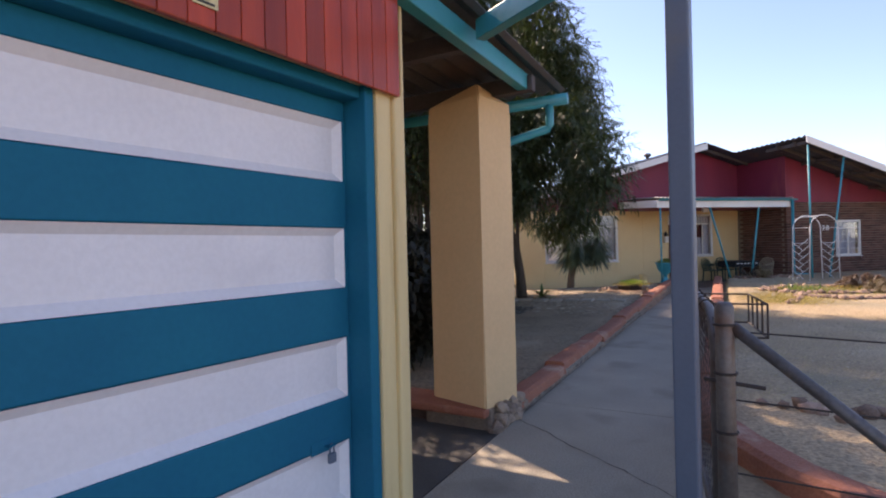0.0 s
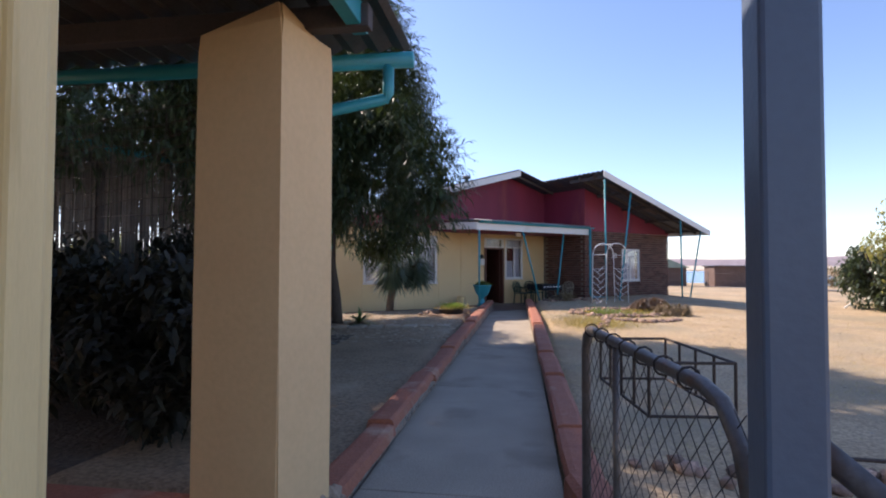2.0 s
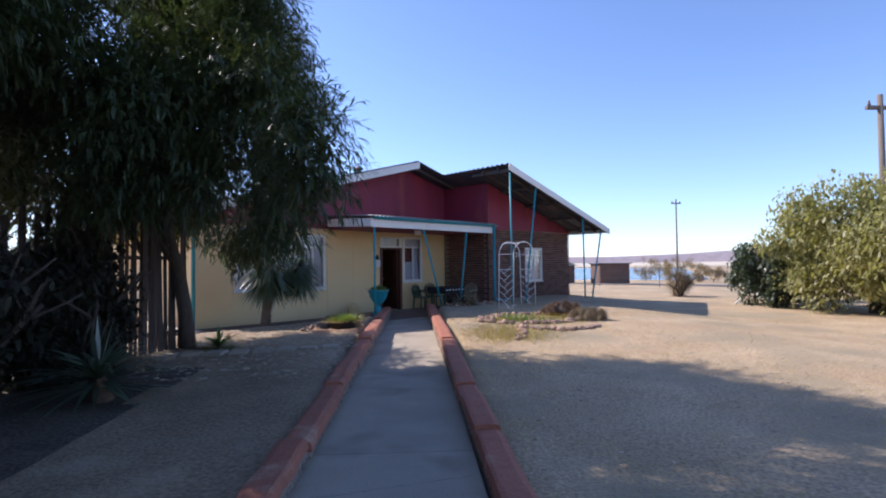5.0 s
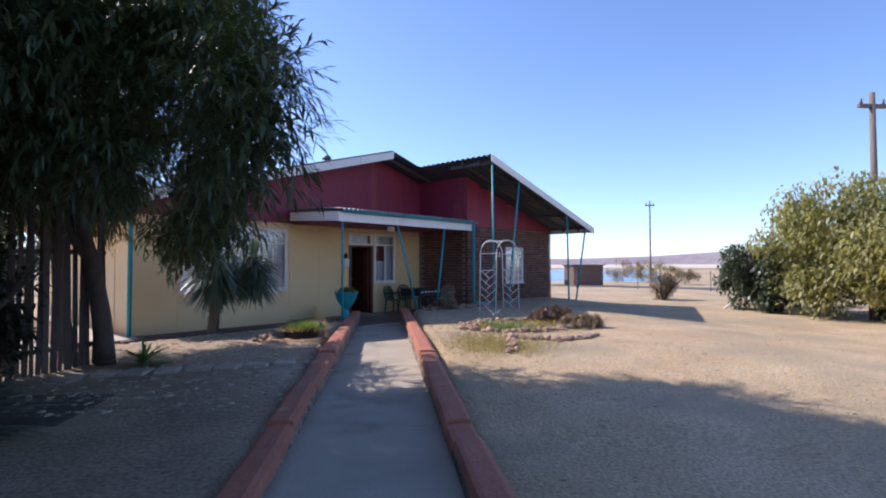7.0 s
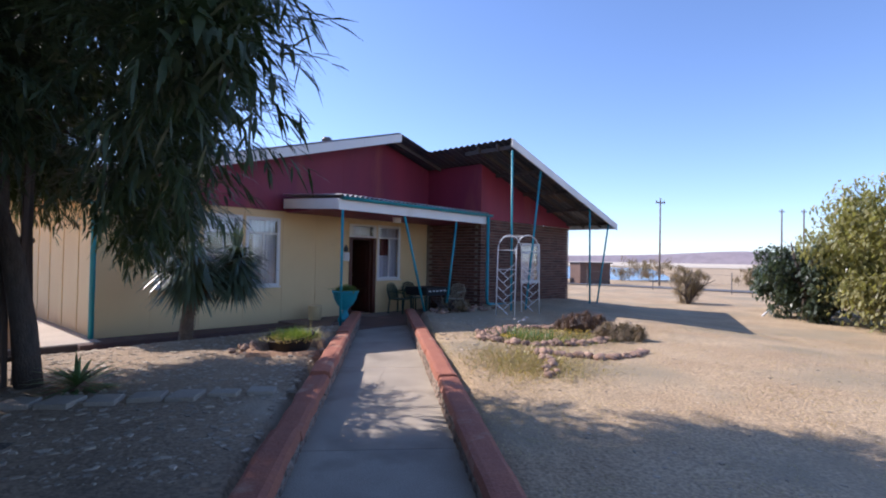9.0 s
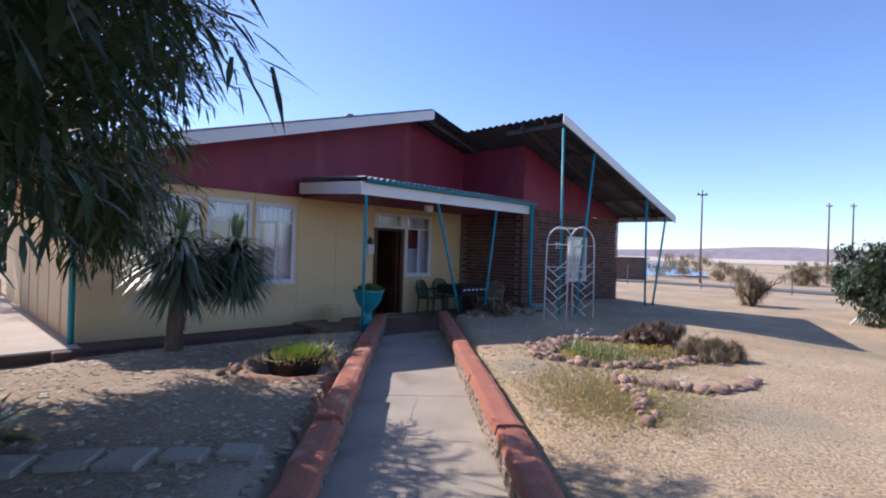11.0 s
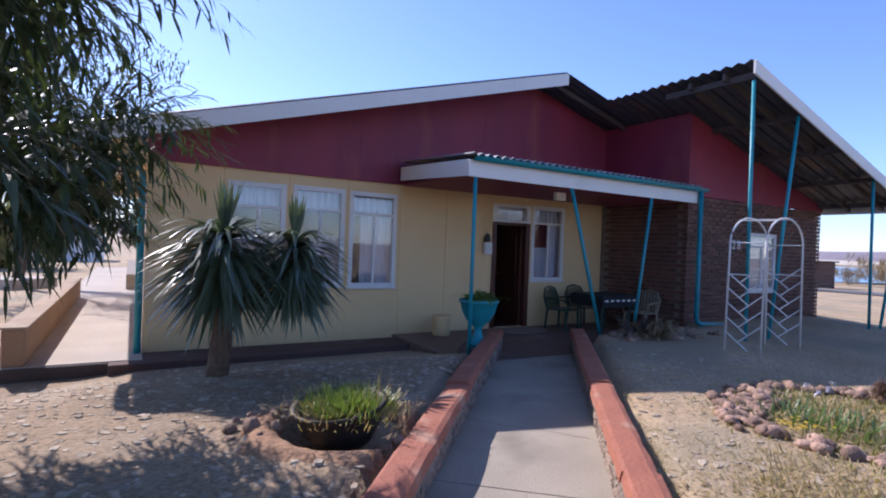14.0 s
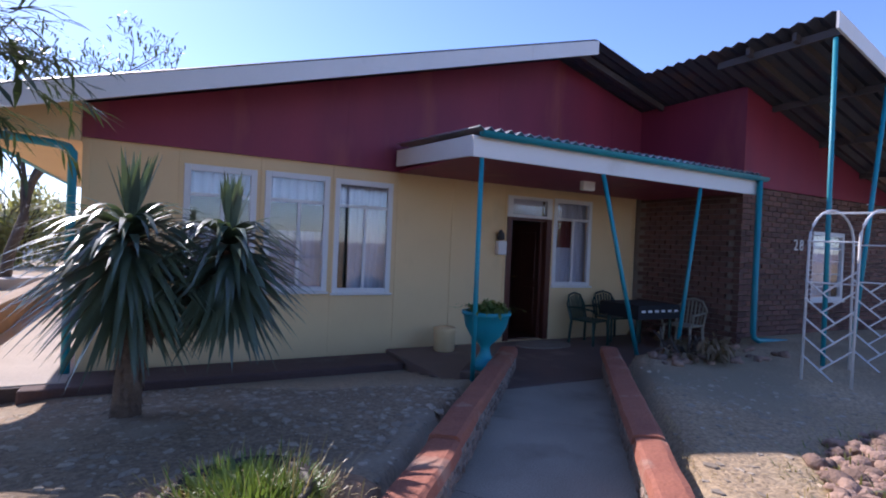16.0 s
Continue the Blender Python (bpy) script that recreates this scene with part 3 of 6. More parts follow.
u0, u1 = WINS[0][:2]
window(WINS[0], WALLV, house, dark=[(u0, u1, CURTAIN, 0.8, 1.66), (u0, u1, CURTAIN, 2.0, 2.4)])
u0, u1 = WINS[1][:2]
window(WINS[1], WALLV, house, dark=[(u0, u1, CURTAIN, 0.8, 1.62), (u0, u1, CURTAIN, 1.98, 2.4)])
u0, u1 = WINS[2][:2]
window(WINS[2], WALLV, house, dark=[(u0, u1, CURTAIN, 1.98, 2.4), (u0 + 0.24, u1, CURTAIN, 0.8, 1.99)])
window(W4, WALLV, house, dark=[(W4[0] - 0.05, W4[1] + 0.35, CURTAIN, 0.8, 1.58), (W4[0] - 0.05, W4[0] + 0.5, DRAPE, 1.56, 2.03), (W4[0] + 0.5, W4[1] + 0.35, CURTAIN, 1.56, 2.03), (W4[0] - 0.05, W4[1] + 0.35, CURTAIN, 2.03, 2.42)])

# front door: frame, fanlight, leaf standing open
fd = new("front_door")
under(fd, house)
fd.matrix_basis = Matrix.Translation(W(12.5, WALLV, 0)) @ pose(0, 0, 0, 0, 0, 42)
tagged(fd, "dark brown front door standing open under a white fanlight")
bm = B()
for a in ((12.06, WALLV - 0.014, 0.0, 12.165, WALLV + 0.1, 2.02), (12.875, WALLV - 0.014, 0.0, 12.98, WALLV + 0.1, 2.02), (12.165, WALLV - 0.012, 1.97, 12.875, WALLV + 0.1, 2.02)):
    box(bm, *a, 0.006)
part("door_frame", bm, BROWNDOOR, fd, "dark brown door frame", HM)
bm = B()
for a in ((12.06, WALLV - 0.012, 2.022, 12.17, WALLV + 0.06, 2.37), (12.87, WALLV - 0.012, 2.022, 12.98, WALLV + 0.06, 2.37), (12.17, WALLV - 0.01, 2.022, 12.87, WALLV + 0.06, 2.07), (12.17, WALLV - 0.01, 2.32, 12.87, WALLV + 0.06, 2.37)):
    box(bm, *a, 0.005)
part("fanlight_frame", bm, WHITE, fd, "white fanlight frame", HM)
bm = B()
box(bm, 12.17, WALLV + 0.02, 2.07, 12.87, WALLV + 0.024, 2.32)
part("pane", bm, GLASS, fd, "", HM).visible_shadow = False
bm = B()
box(bm, 12.17, WALLV + 0.12, 2.05, 12.87, WALLV + 0.13, 2.35)
part("curtain", bm, CURTAIN, fd, "pale fanlight curtain", HM)
bm = B()
box(bm, 12.83, WALLV + 0.1, 0.02, 12.872, WALLV + 0.86, 1.96, 0.004)
for z0, z1 in ((0.15, 0.85), (1.0, 1.8)):
    box(bm, 12.822, WALLV + 0.22, z0, 12.84, WALLV + 0.74, z1, 0.008)
leaf = part("door_leaf", bm, BROWNDOOR, fd, "dark brown panelled leaf", HM)
bm = B()
tube(bm, [(12.83, WALLV + 0.8, 1.0), (12.78, WALLV + 0.8, 1.0), (12.78, WALLV + 0.7, 1.0)], 0.011, 8)
part("door_handle", bm, BRASS, leaf, "brass lever handle", HM)

# red gable boards, roofs, fascias
SL = 0.2755


def roof_left(u):
    return 4.76 - SL * (12.93 - u) if u < 12.93 else 4.76 - 0.285 * (u - 12.93)


bm = B()
prism(bm, [(5.4, 2.53), (14.975, 2.53), (14.975, roof_left(14.975) - 0.06), (12.93, 4.70), (5.4, roof_left(5.4) - 0.06)], WALLV - 0.06, WALLV - 0.016)
part("gable_boarding", bm, REDBOARD, house, "dark red painted gable boarding", HM)
for u in np.arange(6.9, 14.9, 1.22):
    bm = B()
    box(bm, u - 0.006, WALLV - 0.064, 2.54, u + 0.006, WALLV - 0.0605, roof_left(u) - 0.08)
    part("board_joint", bm, REDBOARD, house, "", HM)


def corrugated(bm, u0, z0, u1, z1, v0, v1, pitch=0.19, amp=0.018, thick=0.004):
    """A sheet with ribs down its slope, from (u0, z0) to (u1, z1)."""
    n = int((v1 - v0) / pitch * 4)
    tops, bots = [], []
    for k in range(n + 1):
        v = v0 + (v1 - v0) * k / n
        a = amp * math.sin(k * math.pi / 2) * 1.2
        tops.append((bm.verts.new((u0, v, z0 + a)), bm.verts.new((u1, v, z1 + a))))
        bots.append((bm.verts.new((u0, v, z0 + a - thick)), bm.verts.new((u1, v, z1 + a - thick))))
    for k in range(n):
        for q, s in ((tops, 1), (bots, -1)):
            f = (q[k][0], q[k][1], q[k + 1][1], q[k + 1][0])
            bm.faces.new(f if s > 0 else f[::-1])
        for e in (0, 1):
            bm.faces.new((tops[k][e], tops[k + 1][e], bots[k + 1][e], bots[k][e]))
    for k in (0, n):
        bm.faces.new((tops[k][0], tops[k][1], bots[k][1], bots[k][0]))


bm = B()
corrugated(bm, 5.3, roof_left(5.3), 12.93, 4.76, 15.22, 24.6)
part("roof", bm, ROOFSHEET, house, "weathered corrugated metal roof", HM)
bm = B()
corrugated(bm, 12.93, 4.76, 15.6, roof_left(15.6), 15.22, 24.6)
part("roof", bm, ROOFSHEET, house, "weathered corrugated metal roof", HM)


def board(u0, z0, u1, z1, v, h, t=0.03, drop=0.0):
    bm = B()
    prism(bm, [(u0, z0 - drop), (u1, z1 - drop), (u1, z1 - drop - h), (u0, z0 - drop - h)], v, v + t)
    return bm


part("fascia", board(5.3, roof_left(5.3), 11.7, roof_left(11.7), 15.19, 0.21, 0.03, 0.022), WHITE, house, "white painted fascia board", HM)
part("fascia", board(11.705, roof_left(11.705), 12.95, 4.765, 15.19, 0.21, 0.03, 0.022), WHITE, house, "white painted fascia board", HM)
bm = B()
prism(bm, [(5.33, roof_left(5.33) - 0.03), (6.355, roof_left(6.355) - 0.03), (6.355, 2.47), (5.33, 2.52)], 16.0, 24.4)
part("eave_soffit", bm, YELLOW, house, "cream boxed eave", HM)
for v in (15.6, 17.5, 19.4):
    bm = B()
    prism(bm, [(12.95, 4.72), (14.97, roof_left(14.97) - 0.03), (14.97, roof_left(14.97) - 0.12), (12.95, 4.62)], v, v + 0.06) if v < 15.9 else box(bm, 12.9, v, 4.5, 12.96, v + 0.5, 4.6)
    part("rafter", bm, TIMBER, house, "", HM)

# brick wing
WU0, WU1, WV = 14.98, 19.92, 14.1


def roof_wing(u):
    return 4.43 - 0.28 * (u - 14.03)


BW = (17.02, 18.06, 0.84, 2.0)
bm = B()
wall_with_holes(bm, WU0 + 0.05, WU1 - 0.05, -0.1, 2.62, WV + 0.045, WV + 0.2, [BW])
box(bm, WU0 + 0.045, WV + 0.2, -0.1, WU0 + 0.2, 24.0, 2.62)
box(bm, WU1 - 0.2, WV + 0.2, -0.1, WU1 - 0.045, 24.0, 2.62)
brick_wall = part("brick_wall", bm, MORTAR, house, "dark face-brick wall with raked joints", HM)
bm = B()
prism(bm, [(WU0 - 0.03, 2.625), (WU1 + 0.02, 2.625), (WU1 + 0.02, roof_wing(WU1) - 0.05), (WU0 - 0.03, roof_wing(WU0) - 0.05)], WV - 0.02, WV + 0.03)
part("gable_boarding", bm, REDBOARD, house, "red painted boarding above the brick", HM)
bm = B()
box(bm, WU0 - 0.03, WV + 0.031, 2.625, WU0 + 0.03, 24.0, roof_wing(WU0) - 0.03)
part("side_boarding", bm, REDBOARD, house, "dark red boarding on the wing's side", HM)
bm = B()
corrugated(bm, 14.0, roof_wing(14.0), 20.05, roof_wing(20.05), 12.46, 24.6)
part("roof", bm, ROOFSHEET, house, "weathered corrugated metal roof", HM)
part("fascia", board(14.0, roof_wing(14.0), 20.08, roof_wing(20.08), 12.43, 0.2), WHITE, house, "white painted fascia board", HM)
bm = B()
box(bm, 20.05, 12.46, roof_wing(20.05) - 0.17, 20.085, 24.6, roof_wing(20.05) - 0.01)
part("fascia", bm, WHITE, house, "white painted fascia board", HM)
for v in (12.95, 13.55):
    part("rafter", board(14.1, roof_wing(14.1), 20.0, roof_wing(20.0), v, 0.1, 0.05, 0.03), TIMBER, house, "", HM)
for u in (14.2, 15.6, 17.0, 18.4, 19.7):
    bm = B()
    box(bm, u, 12.47, roof_wing(u) - 0.15, u + 0.05, 14.08, roof_wing(u) - 0.055)
    part("rafter", bm, TIMBER, house, "", HM)
window(BW, WV + 0.03, house, bars=True)
bm = B()
box(bm, 16.0, WV + 0.6, 0.4, 19.5, WV + 0.62, 2.5)
part("room_wall", bm, INTERIOR, house, "", HM)

# V-shaped teal roof posts of the wing
for top, bot in (((14.13, 4.18), (14.19, 0.1)), ((15.45, 3.85), (14.8, 0.1)), ((18.28, 3.1), (18.36, 0.05)), ((19.6, 2.75), (18.8, 0.05))):
    bm = B()
    tube(bm, [(bot[0], 12.52, bot[1]), (top[0], 12.52, top[1])], 0.027, 10)
    part("roof_post", bm, TEAL, house, "teal painted steel post", HM, True)

# awning over the stoop
AV = 13.88
bm = B()
corrugated(bm, -0.05, 2.755, 2.12, 2.89, 0, 4.98, 0.13, 0.019)
part("awning_roof", bm, BARESHEET, house, "low corrugated porch roof", HM @ Matrix(((0, 1, 0, 10.0), (1, 0, 0, AV - 0.02), (0, 0, 1, 0), (0, 0, 0, 1))))
bm = B()
box(bm, 10.0, AV, 2.46, 14.96, AV + 0.03, 2.68, 0.004)
part("awning_fascia", bm, WHITE, house, "white porch fascia", HM)
bm = B()
prism(bm, [(AV + 0.0305, 2.47), (15.94, 2.58), (15.94, 2.80), (AV + 0.0305, 2.69)], -10.035, -10.0)
part("awning_fascia", bm, WHITE, house, "white porch fascia", HM @ Matrix(((0, -1, 0, 0), (1, 0, 0, 0), (0, 0, 1, 0), (0, 0, 0, 1))))
bm = B()
box(bm, 10.04, AV + 0.04, 2.49, 14.95, 15.9, 2.52)
part("awning_soffit", bm, REDBOARD, house, "dark red porch soffit boards", HM)
bm = B()
prof = [(-0.06 * math.cos(a), -0.06 * math.sin(a)) for a in np.linspace(0, math.pi, 9)]
rows = [[bm.verts.new((u, AV - 0.065 + p[0], 2.72 + p[1])) for p in prof] for u in (10.06, 15.08)]
for k in range(8):
    bm.faces.new((rows[0][k], rows[0][k + 1], rows[1][k + 1], rows[1][k]))
rows2 = [[bm.verts.new((u, AV - 0.065 + p[0] * 0.92, 2.722 + p[1] * 0.92)) for p in prof] for u in (10.06, 15.08)]
for k in range(8):
    bm.faces.new((rows2[0][k + 1], rows2[0][k], rows2[1][k], rows2[1][k + 1]))
for r in (0, 1):
    bm.faces.new(rows[r])
part("gutter", bm, TEAL, house, "teal half-round gutter", HM, True)
for (tu, bu) in ((10.12, 10.12), (11.87, 12.66), (13.70, 13.33)):
    bm = B()
    tube(bm, [(bu, AV + 0.02, 0.0), (tu, AV + 0.02, 2.46)], 0.027, 10)
    part("porch_post", bm, TEAL, house, "teal painted steel porch post", HM, True)
bm = B()
tube(bm, [(14.93, AV - 0.06, 2.68), (14.93, AV - 0.06, 0.42), (14.97, AV - 0.06, 0.33), (15.06, AV - 0.06, 0.29), (15.75, AV - 0.1, 0.24)], 0.042, 10)
part("downpipe", bm, TEAL, house, "teal downpipe with an elbow at its foot", HM, True)
bm = B()
tube(bm, [(6.3, 15.95, -0.03), (6.3, 15.95, 2.33), (6.26, 15.95, 2.38), (6.18, 15.95, 2.40), (5.36, 15.92, 2.46)], 0.045, 10)
part("downpipe", bm, TEAL, house, "teal downpipe at the house corner", HM, True)
bm = B()
tube(bm, [(5.27, 15.3, 2.56), (5.27, 24.5, 2.56)], 0.055, 10)
part("gutter", bm, TEAL, house, "teal eaves gutter", HM, True)
# roof vent
bm = B()
lathe(bm, [(0.06, 0), (0.06, 0.14), (0.13, 0.16), (0.14, 0.22), (0.08, 0.27), (0.02, 0.28)], 14, (11.75, 16.8, roof_left(11.75) - 0.05))
part("roof_vent", bm, GALV, house, "small metal vent cowl on the roof", HM, True)


# bricks of the wing
def make_bricks():
    me = bpy.data.meshes.new("brick")
    bm = B()
    box(bm, -0.108, -0.05, -0.034, 0.108, 0.05, 0.034, 0.006)
    bm.to_mesh(me)
    bm.free()
    me.materials.append(BRICK)
    rnd = random.Random(5)
    rest = B()
    count = 0
    for r in range(32):
        z = -0.02 + r * 0.0835
        if z > 2.58:
            break
        off = 0.115 * (r % 2)
        u = WU0 + 0.004 - off
        while u < WU1 - 0.03:
            a, c = max(u, WU0 + 0.004), min(u + 0.216, WU1)
            mid = (a + c) / 2
            hit = BW[2] - 0.06 < z < BW[3] + 0.06
            for lo, hi in ((a, min(c, BW[0] - 0.02)), (max(a, BW[1] + 0.02), c)) if hit else ((a, c),):
                if hi - lo < 0.04:
                    continue
                mid, w = (lo + hi) / 2, (hi - lo) / 2
                m = HM @ Matrix.LocRotScale((mid, WV + 0.05 + rnd.uniform(-0.004, 0.004), z), Euler((0, rnd.uniform(-0.01, 0.01), 0)), (1, 1, 1))
                if w > 0.105 and u < 17.4 and z > 0.5 and count < 300:
                    o = new("brick", me)
                    o.matrix_basis = m
                    under(o, brick_wall)
                    count += 1
                else:
                    box(rest, -w, -0.05, -0.034, w, 0.05, 0.034, 0, m)
            u += 0.23
        v = WV + 0.22 + off
        while v < 16.0:
            box(rest, -0.05, -0.108, -0.034, 0.05, 0.108, 0.034, 0, HM @ Matrix.Translation((WU0 + 0.05 + rnd.uniform(-0.004, 0.004), v, z)))
            v += 0.23
    b = part("brickwork", rest, BRICKDEEP, brick_wall, "dark red-brown face bricks")
    tagged(b, "", "", "", "stuff")
    bm = B()
    for u in np.arange(BW[0] + 0.0, BW[1] + 0.05, 0.083):
        box(bm, u - 0.034, WV - 0.012, BW[2] - 0.16, u + 0.034, WV + 0.1, BW[2] - 0.055)
    part("sill_bricks", bm, BRICKDEEP, brick_wall, "brick-on-edge window sill", HM)


make_bricks()
# ---- garage and carport ----
garage = thing("garage", (-1.5, 0.0, 0.0), "garage with a blue and white striped door under varnished boarding", "garage")
GX = -1.44
bm = B()
box(bm, GX - 0.2, 2.04, -0.1, GX - 0.02, 2.205, 2.9)
box(bm, GX - 0.2, -4.5, -0.1, GX - 0.02, -2.9, 2.9)
box(bm, GX - 0.2, -2.9, 2.16, GX - 0.02, 2.04, 2.9)
box(bm, -6.2, 2.06, -0.1, GX - 0.2, 2.2, 2.9)
part("wall", bm, COLUMNPAINT, garage, "cream plastered wall")
bm = B()
box(bm, GX - 0.02, 2.02, 0.0, GX + 0.015, 2.12, 2.16, 0.008)
box(bm, GX - 0.02, 2.135, 0.0, GX + 0.03, 2.21, 2.16, 0.012)
box(bm, GX - 0.02, 2.12, 0.0, GX + 0.005, 2.135, 2.16)
box(bm, GX - 0.05, 2.212, 0.0, GX + 0.012, 2.235, 2.9, 0.006)
part("door_trim", bm, CORNERPAINT, garage, "cream moulded timber door trim, paint worn")
bm = B()
box(bm, GX - 0.16, 1.957, 0.0, GX - 0.0, 2.018, 2.16, 0.006)
box(bm, GX - 0.16, -2.9, 2.10, GX - 0.03, 1.957, 2.16, 0.006)
part("door_jamb", bm, DOORBLUE, garage, "blue painted jamb")
DX = GX - 0.13
gdoor = new("garage_door")
under(gdoor, garage)
gdoor.matrix_basis = Matrix.Translation((DX, 0, 0))
tagged(gdoor, "blue steel garage door with white recessed panels")
bm = B()
box(bm, DX - 0.06, -2.9, 0.0, DX - 0.035, 1.955, 2.10)
bands = [(-0.01, 0.225), (0.515, 0.715), (0.995, 1.225), (1.505, 1.72), (2.005, 2.10)]
for a, c in zip(bands, bands[1:]):
    box(bm, DX - 0.0355, 1.937, a[1] - 0.004, DX - 0.001, 1.955, c[0] + 0.004)
part("door_sheet", bm, DOORBLUE, gdoor, "gloss blue door sheet")
for a, c in bands:
    bm = B()
    box(bm, DX - 0.0345, -2.9, max(a, 0.0), DX, 1.955, c, 0.006)
    part("door_band", bm, DOORBLUE, gdoor, "gloss blue raised band")
for a, c in zip(bands, bands[1:]):
    bm = B()
    z0, z1, y1 = a[1] + 0.002, c[0] - 0.002, 1.935
    rim = [(-2.88, z0), (y1, z0), (y1, z1), (-2.88, z1)]
    inn = [(-2.84, z0 + 0.04), (y1 - 0.035, z0 + 0.04), (y1 - 0.035, z1 - 0.035), (-2.84, z1 - 0.035)]
    r0 = [bm.verts.new((DX - 0.001, *p)) for p in rim]
    r1 = [bm.verts.new((DX - 0.032, *p)) for p in inn]
    for k in range(4):
        bm.faces.new((r0[k], r0[(k + 1) % 4], r1[(k + 1) % 4], r1[k]))
    bm.faces.new(r1)
    part("door_panel", bm, DOORWHITE, gdoor, "white painted recessed panel")
bm = B()
box(bm, DX, 1.70, 0.505, DX + 0.006, 1.82, 0.56, 0.003)
tube(bm, [(DX + 0.004, 1.78, 0.53), (DX + 0.028, 1.78, 0.53), (DX + 0.028, 1.82, 0.53)], 0.006, 8)
part("hasp", bm, DOORBLUE, gdoor, "blue painted hasp")
bm = B()
tube(bm, [(DX + 0.022, 0.62, 0.42), (DX + 0.05, 0.62, 0.43), (DX + 0.055, 0.80, 0.46), (DX + 0.022, 0.82, 0.46)], 0.011, 10)
part("door_handle", bm, DOORBLUE, gdoor, "blue painted pull handle", None, True)
lock = thing("padlock", (DX + 0.02, 1.80, 0.46), "small steel padlock hanging from the hasp", "padlock")
bm = B()
box(bm, DX + 0.012, 1.783, 0.452, DX + 0.034, 1.823, 0.497, 0.006)
part("lock_body", bm, GREYSTEEL, lock)
bm = B()
tube(bm, [(DX + 0.023, 1.791, 0.495), (DX + 0.023, 1.791, 0.525), (DX + 0.023, 1.803, 0.538), (DX + 0.023, 1.815, 0.525), (DX + 0.023, 1.815, 0.495)], 0.004, 8)
part("shackle", bm, GREYSTEEL, lock, "", None, True)
# varnished boarding above the door, one board each
me = bpy.data.meshes.new("board")
bm = B()
box(bm, -0.012, -0.047, 0, 0.012, 0.047, 0.8, 0.004)
bm.to_mesh(me)
bm.free()
me.materials.append(CLADDING)
cladding = new("boarding")
under(cladding, garage)
cladding.matrix_basis = Matrix.Translation((GX, 0, 2.15))
tagged(cladding, "varnished red-brown vertical timber boarding")
k = 0
while 2.10 - k * 0.097 > -1.6:
    o = new("board", me)
    o.matrix_basis = Matrix.Translation((GX + 0.045, 2.10 - k * 0.097, 2.135))
    under(o, cladding)
    k += 1
bm = B()
box(bm, GX - 0.02, -1.7, 2.16, GX + 0.03, 2.14, 2.93)
part("batten", bm, TIMBER, garage)
plate = thing("name_plate", (GX + 0.06, 1.14, 2.25), "small cream plaque with a dark emblem on the boarding", "plaque")
bm = B()
box(bm, GX + 0.058, 1.095, 2.20, GX + 0.064, 1.185, 2.285, 0.003)
part("backing", bm, PLAQUE, plate)
bm = B()
lathe(bm, [(0.02, 0), (0.026, 0), (0.026, 0.002), (0.02, 0.002)], 16)
bm.transform(Matrix.Translation((GX + 0.0645, 1.14, 2.247)) @ pose(0, 0, 0, 0, 90, 0))
for z in (2.212, 2.272):
    box(bm, GX + 0.064, 1.11, z - 0.004, GX + 0.066, 1.17, z + 0.004)
part("emblem", bm, DARKGREY, plate, "dark unreadable emblem")
SKEW = Matrix.Translation((GX, 2.1, 0)) @ pose(0, 0, 0, 0, 0, -5.5) @ Matrix.Translation((-GX, -2.1, 0))
for o in (garage, lock, plate):
    o.matrix_basis = SKEW @ o.matrix_basis

carport = thing("carport", (-3.0, 4.0, 0.0), "open carport with a corrugated roof on teal beams", "carport")
bm = B()
corrugated(bm, 2.0, 2.80, 4.55, 2.755, -6.2, -1.22, 0.16, 0.016)
part("roof", bm, PORTROOF, carport, "dull corrugated roof sheet seen from below", Matrix(((0, 1, 0, 0), (1, 0, 0, 0), (0, 0, 1, 0), (0, 0, 0, 1))))
bm = B()
corrugated(bm, -3.0, 2.95, 2.02, 2.86, -6.2, -0.9, 0.16, 0.016)
part("roof", bm, PORTROOF, carport, "dull corrugated roof sheet seen from below", Matrix(((0, 1, 0, 0), (1, 0, 0, 0), (0, 0, 1, 0), (0, 0, 0, 1))))
bm = B()
box(bm, -1.42, 2.0, 2.61, -1.34, 4.02, 2.735, 0.006)
part("beam", bm, TEAL, carport, "teal steel beam")
# rafter material in place of teal: the roof's shade as a dark colour
for y, x0, x1, z in ((2.95, -6.1, -1.425, 2.62), (3.93, -6.1, -1.30, 2.60)):
    bm = B()
    box(bm, x0, y - 0.04, z, x1, y + 0.04, z + 0.12, 0.006)
    part("beam", bm, TIMBER, carport, "carport crossbeam, under-roof shade put in its dark colour")
bm = B()
box(bm, -0.65, -0.035, -0.06, 0.68, 0.035, 0.06, 0.005)
part("beam", bm, TEAL, carport, "teal steel beam", pose(-0.72, 2.57, 2.70, 0, 0, -30))
bm = B()
tube(bm, [(-6.1, 4.53, 2.69), (-1.2, 4.53, 2.67)], 0.05, 12)
part("gutter", bm, TEAL, carport, "bright teal gutter pipe", None, True)
bm = B()
tube(bm, [(-1.36, 4.53, 2.66), (-1.36, 4.53, 2.46), (-1.38, 4.53, 2.43), (-1.42, 4.5, 2.41), (-1.95, 4.3, 2.25), (-2.0, 4.28, 2.2), (-2.0, 4.28, 0.1)], 0.036, 12)
part("downpipe", bm, TEAL, carport, "bright teal bent downpipe", None, True)
bm = B()
box(bm, -0.042, -0.042, -0.02, 0.042, 0.042, 2.75, 0.008)
part("post", bm, GREYSTEEL, carport, "grey painted square steel post", pose(-0.15, 2.205, 0, 0, 0, -5))
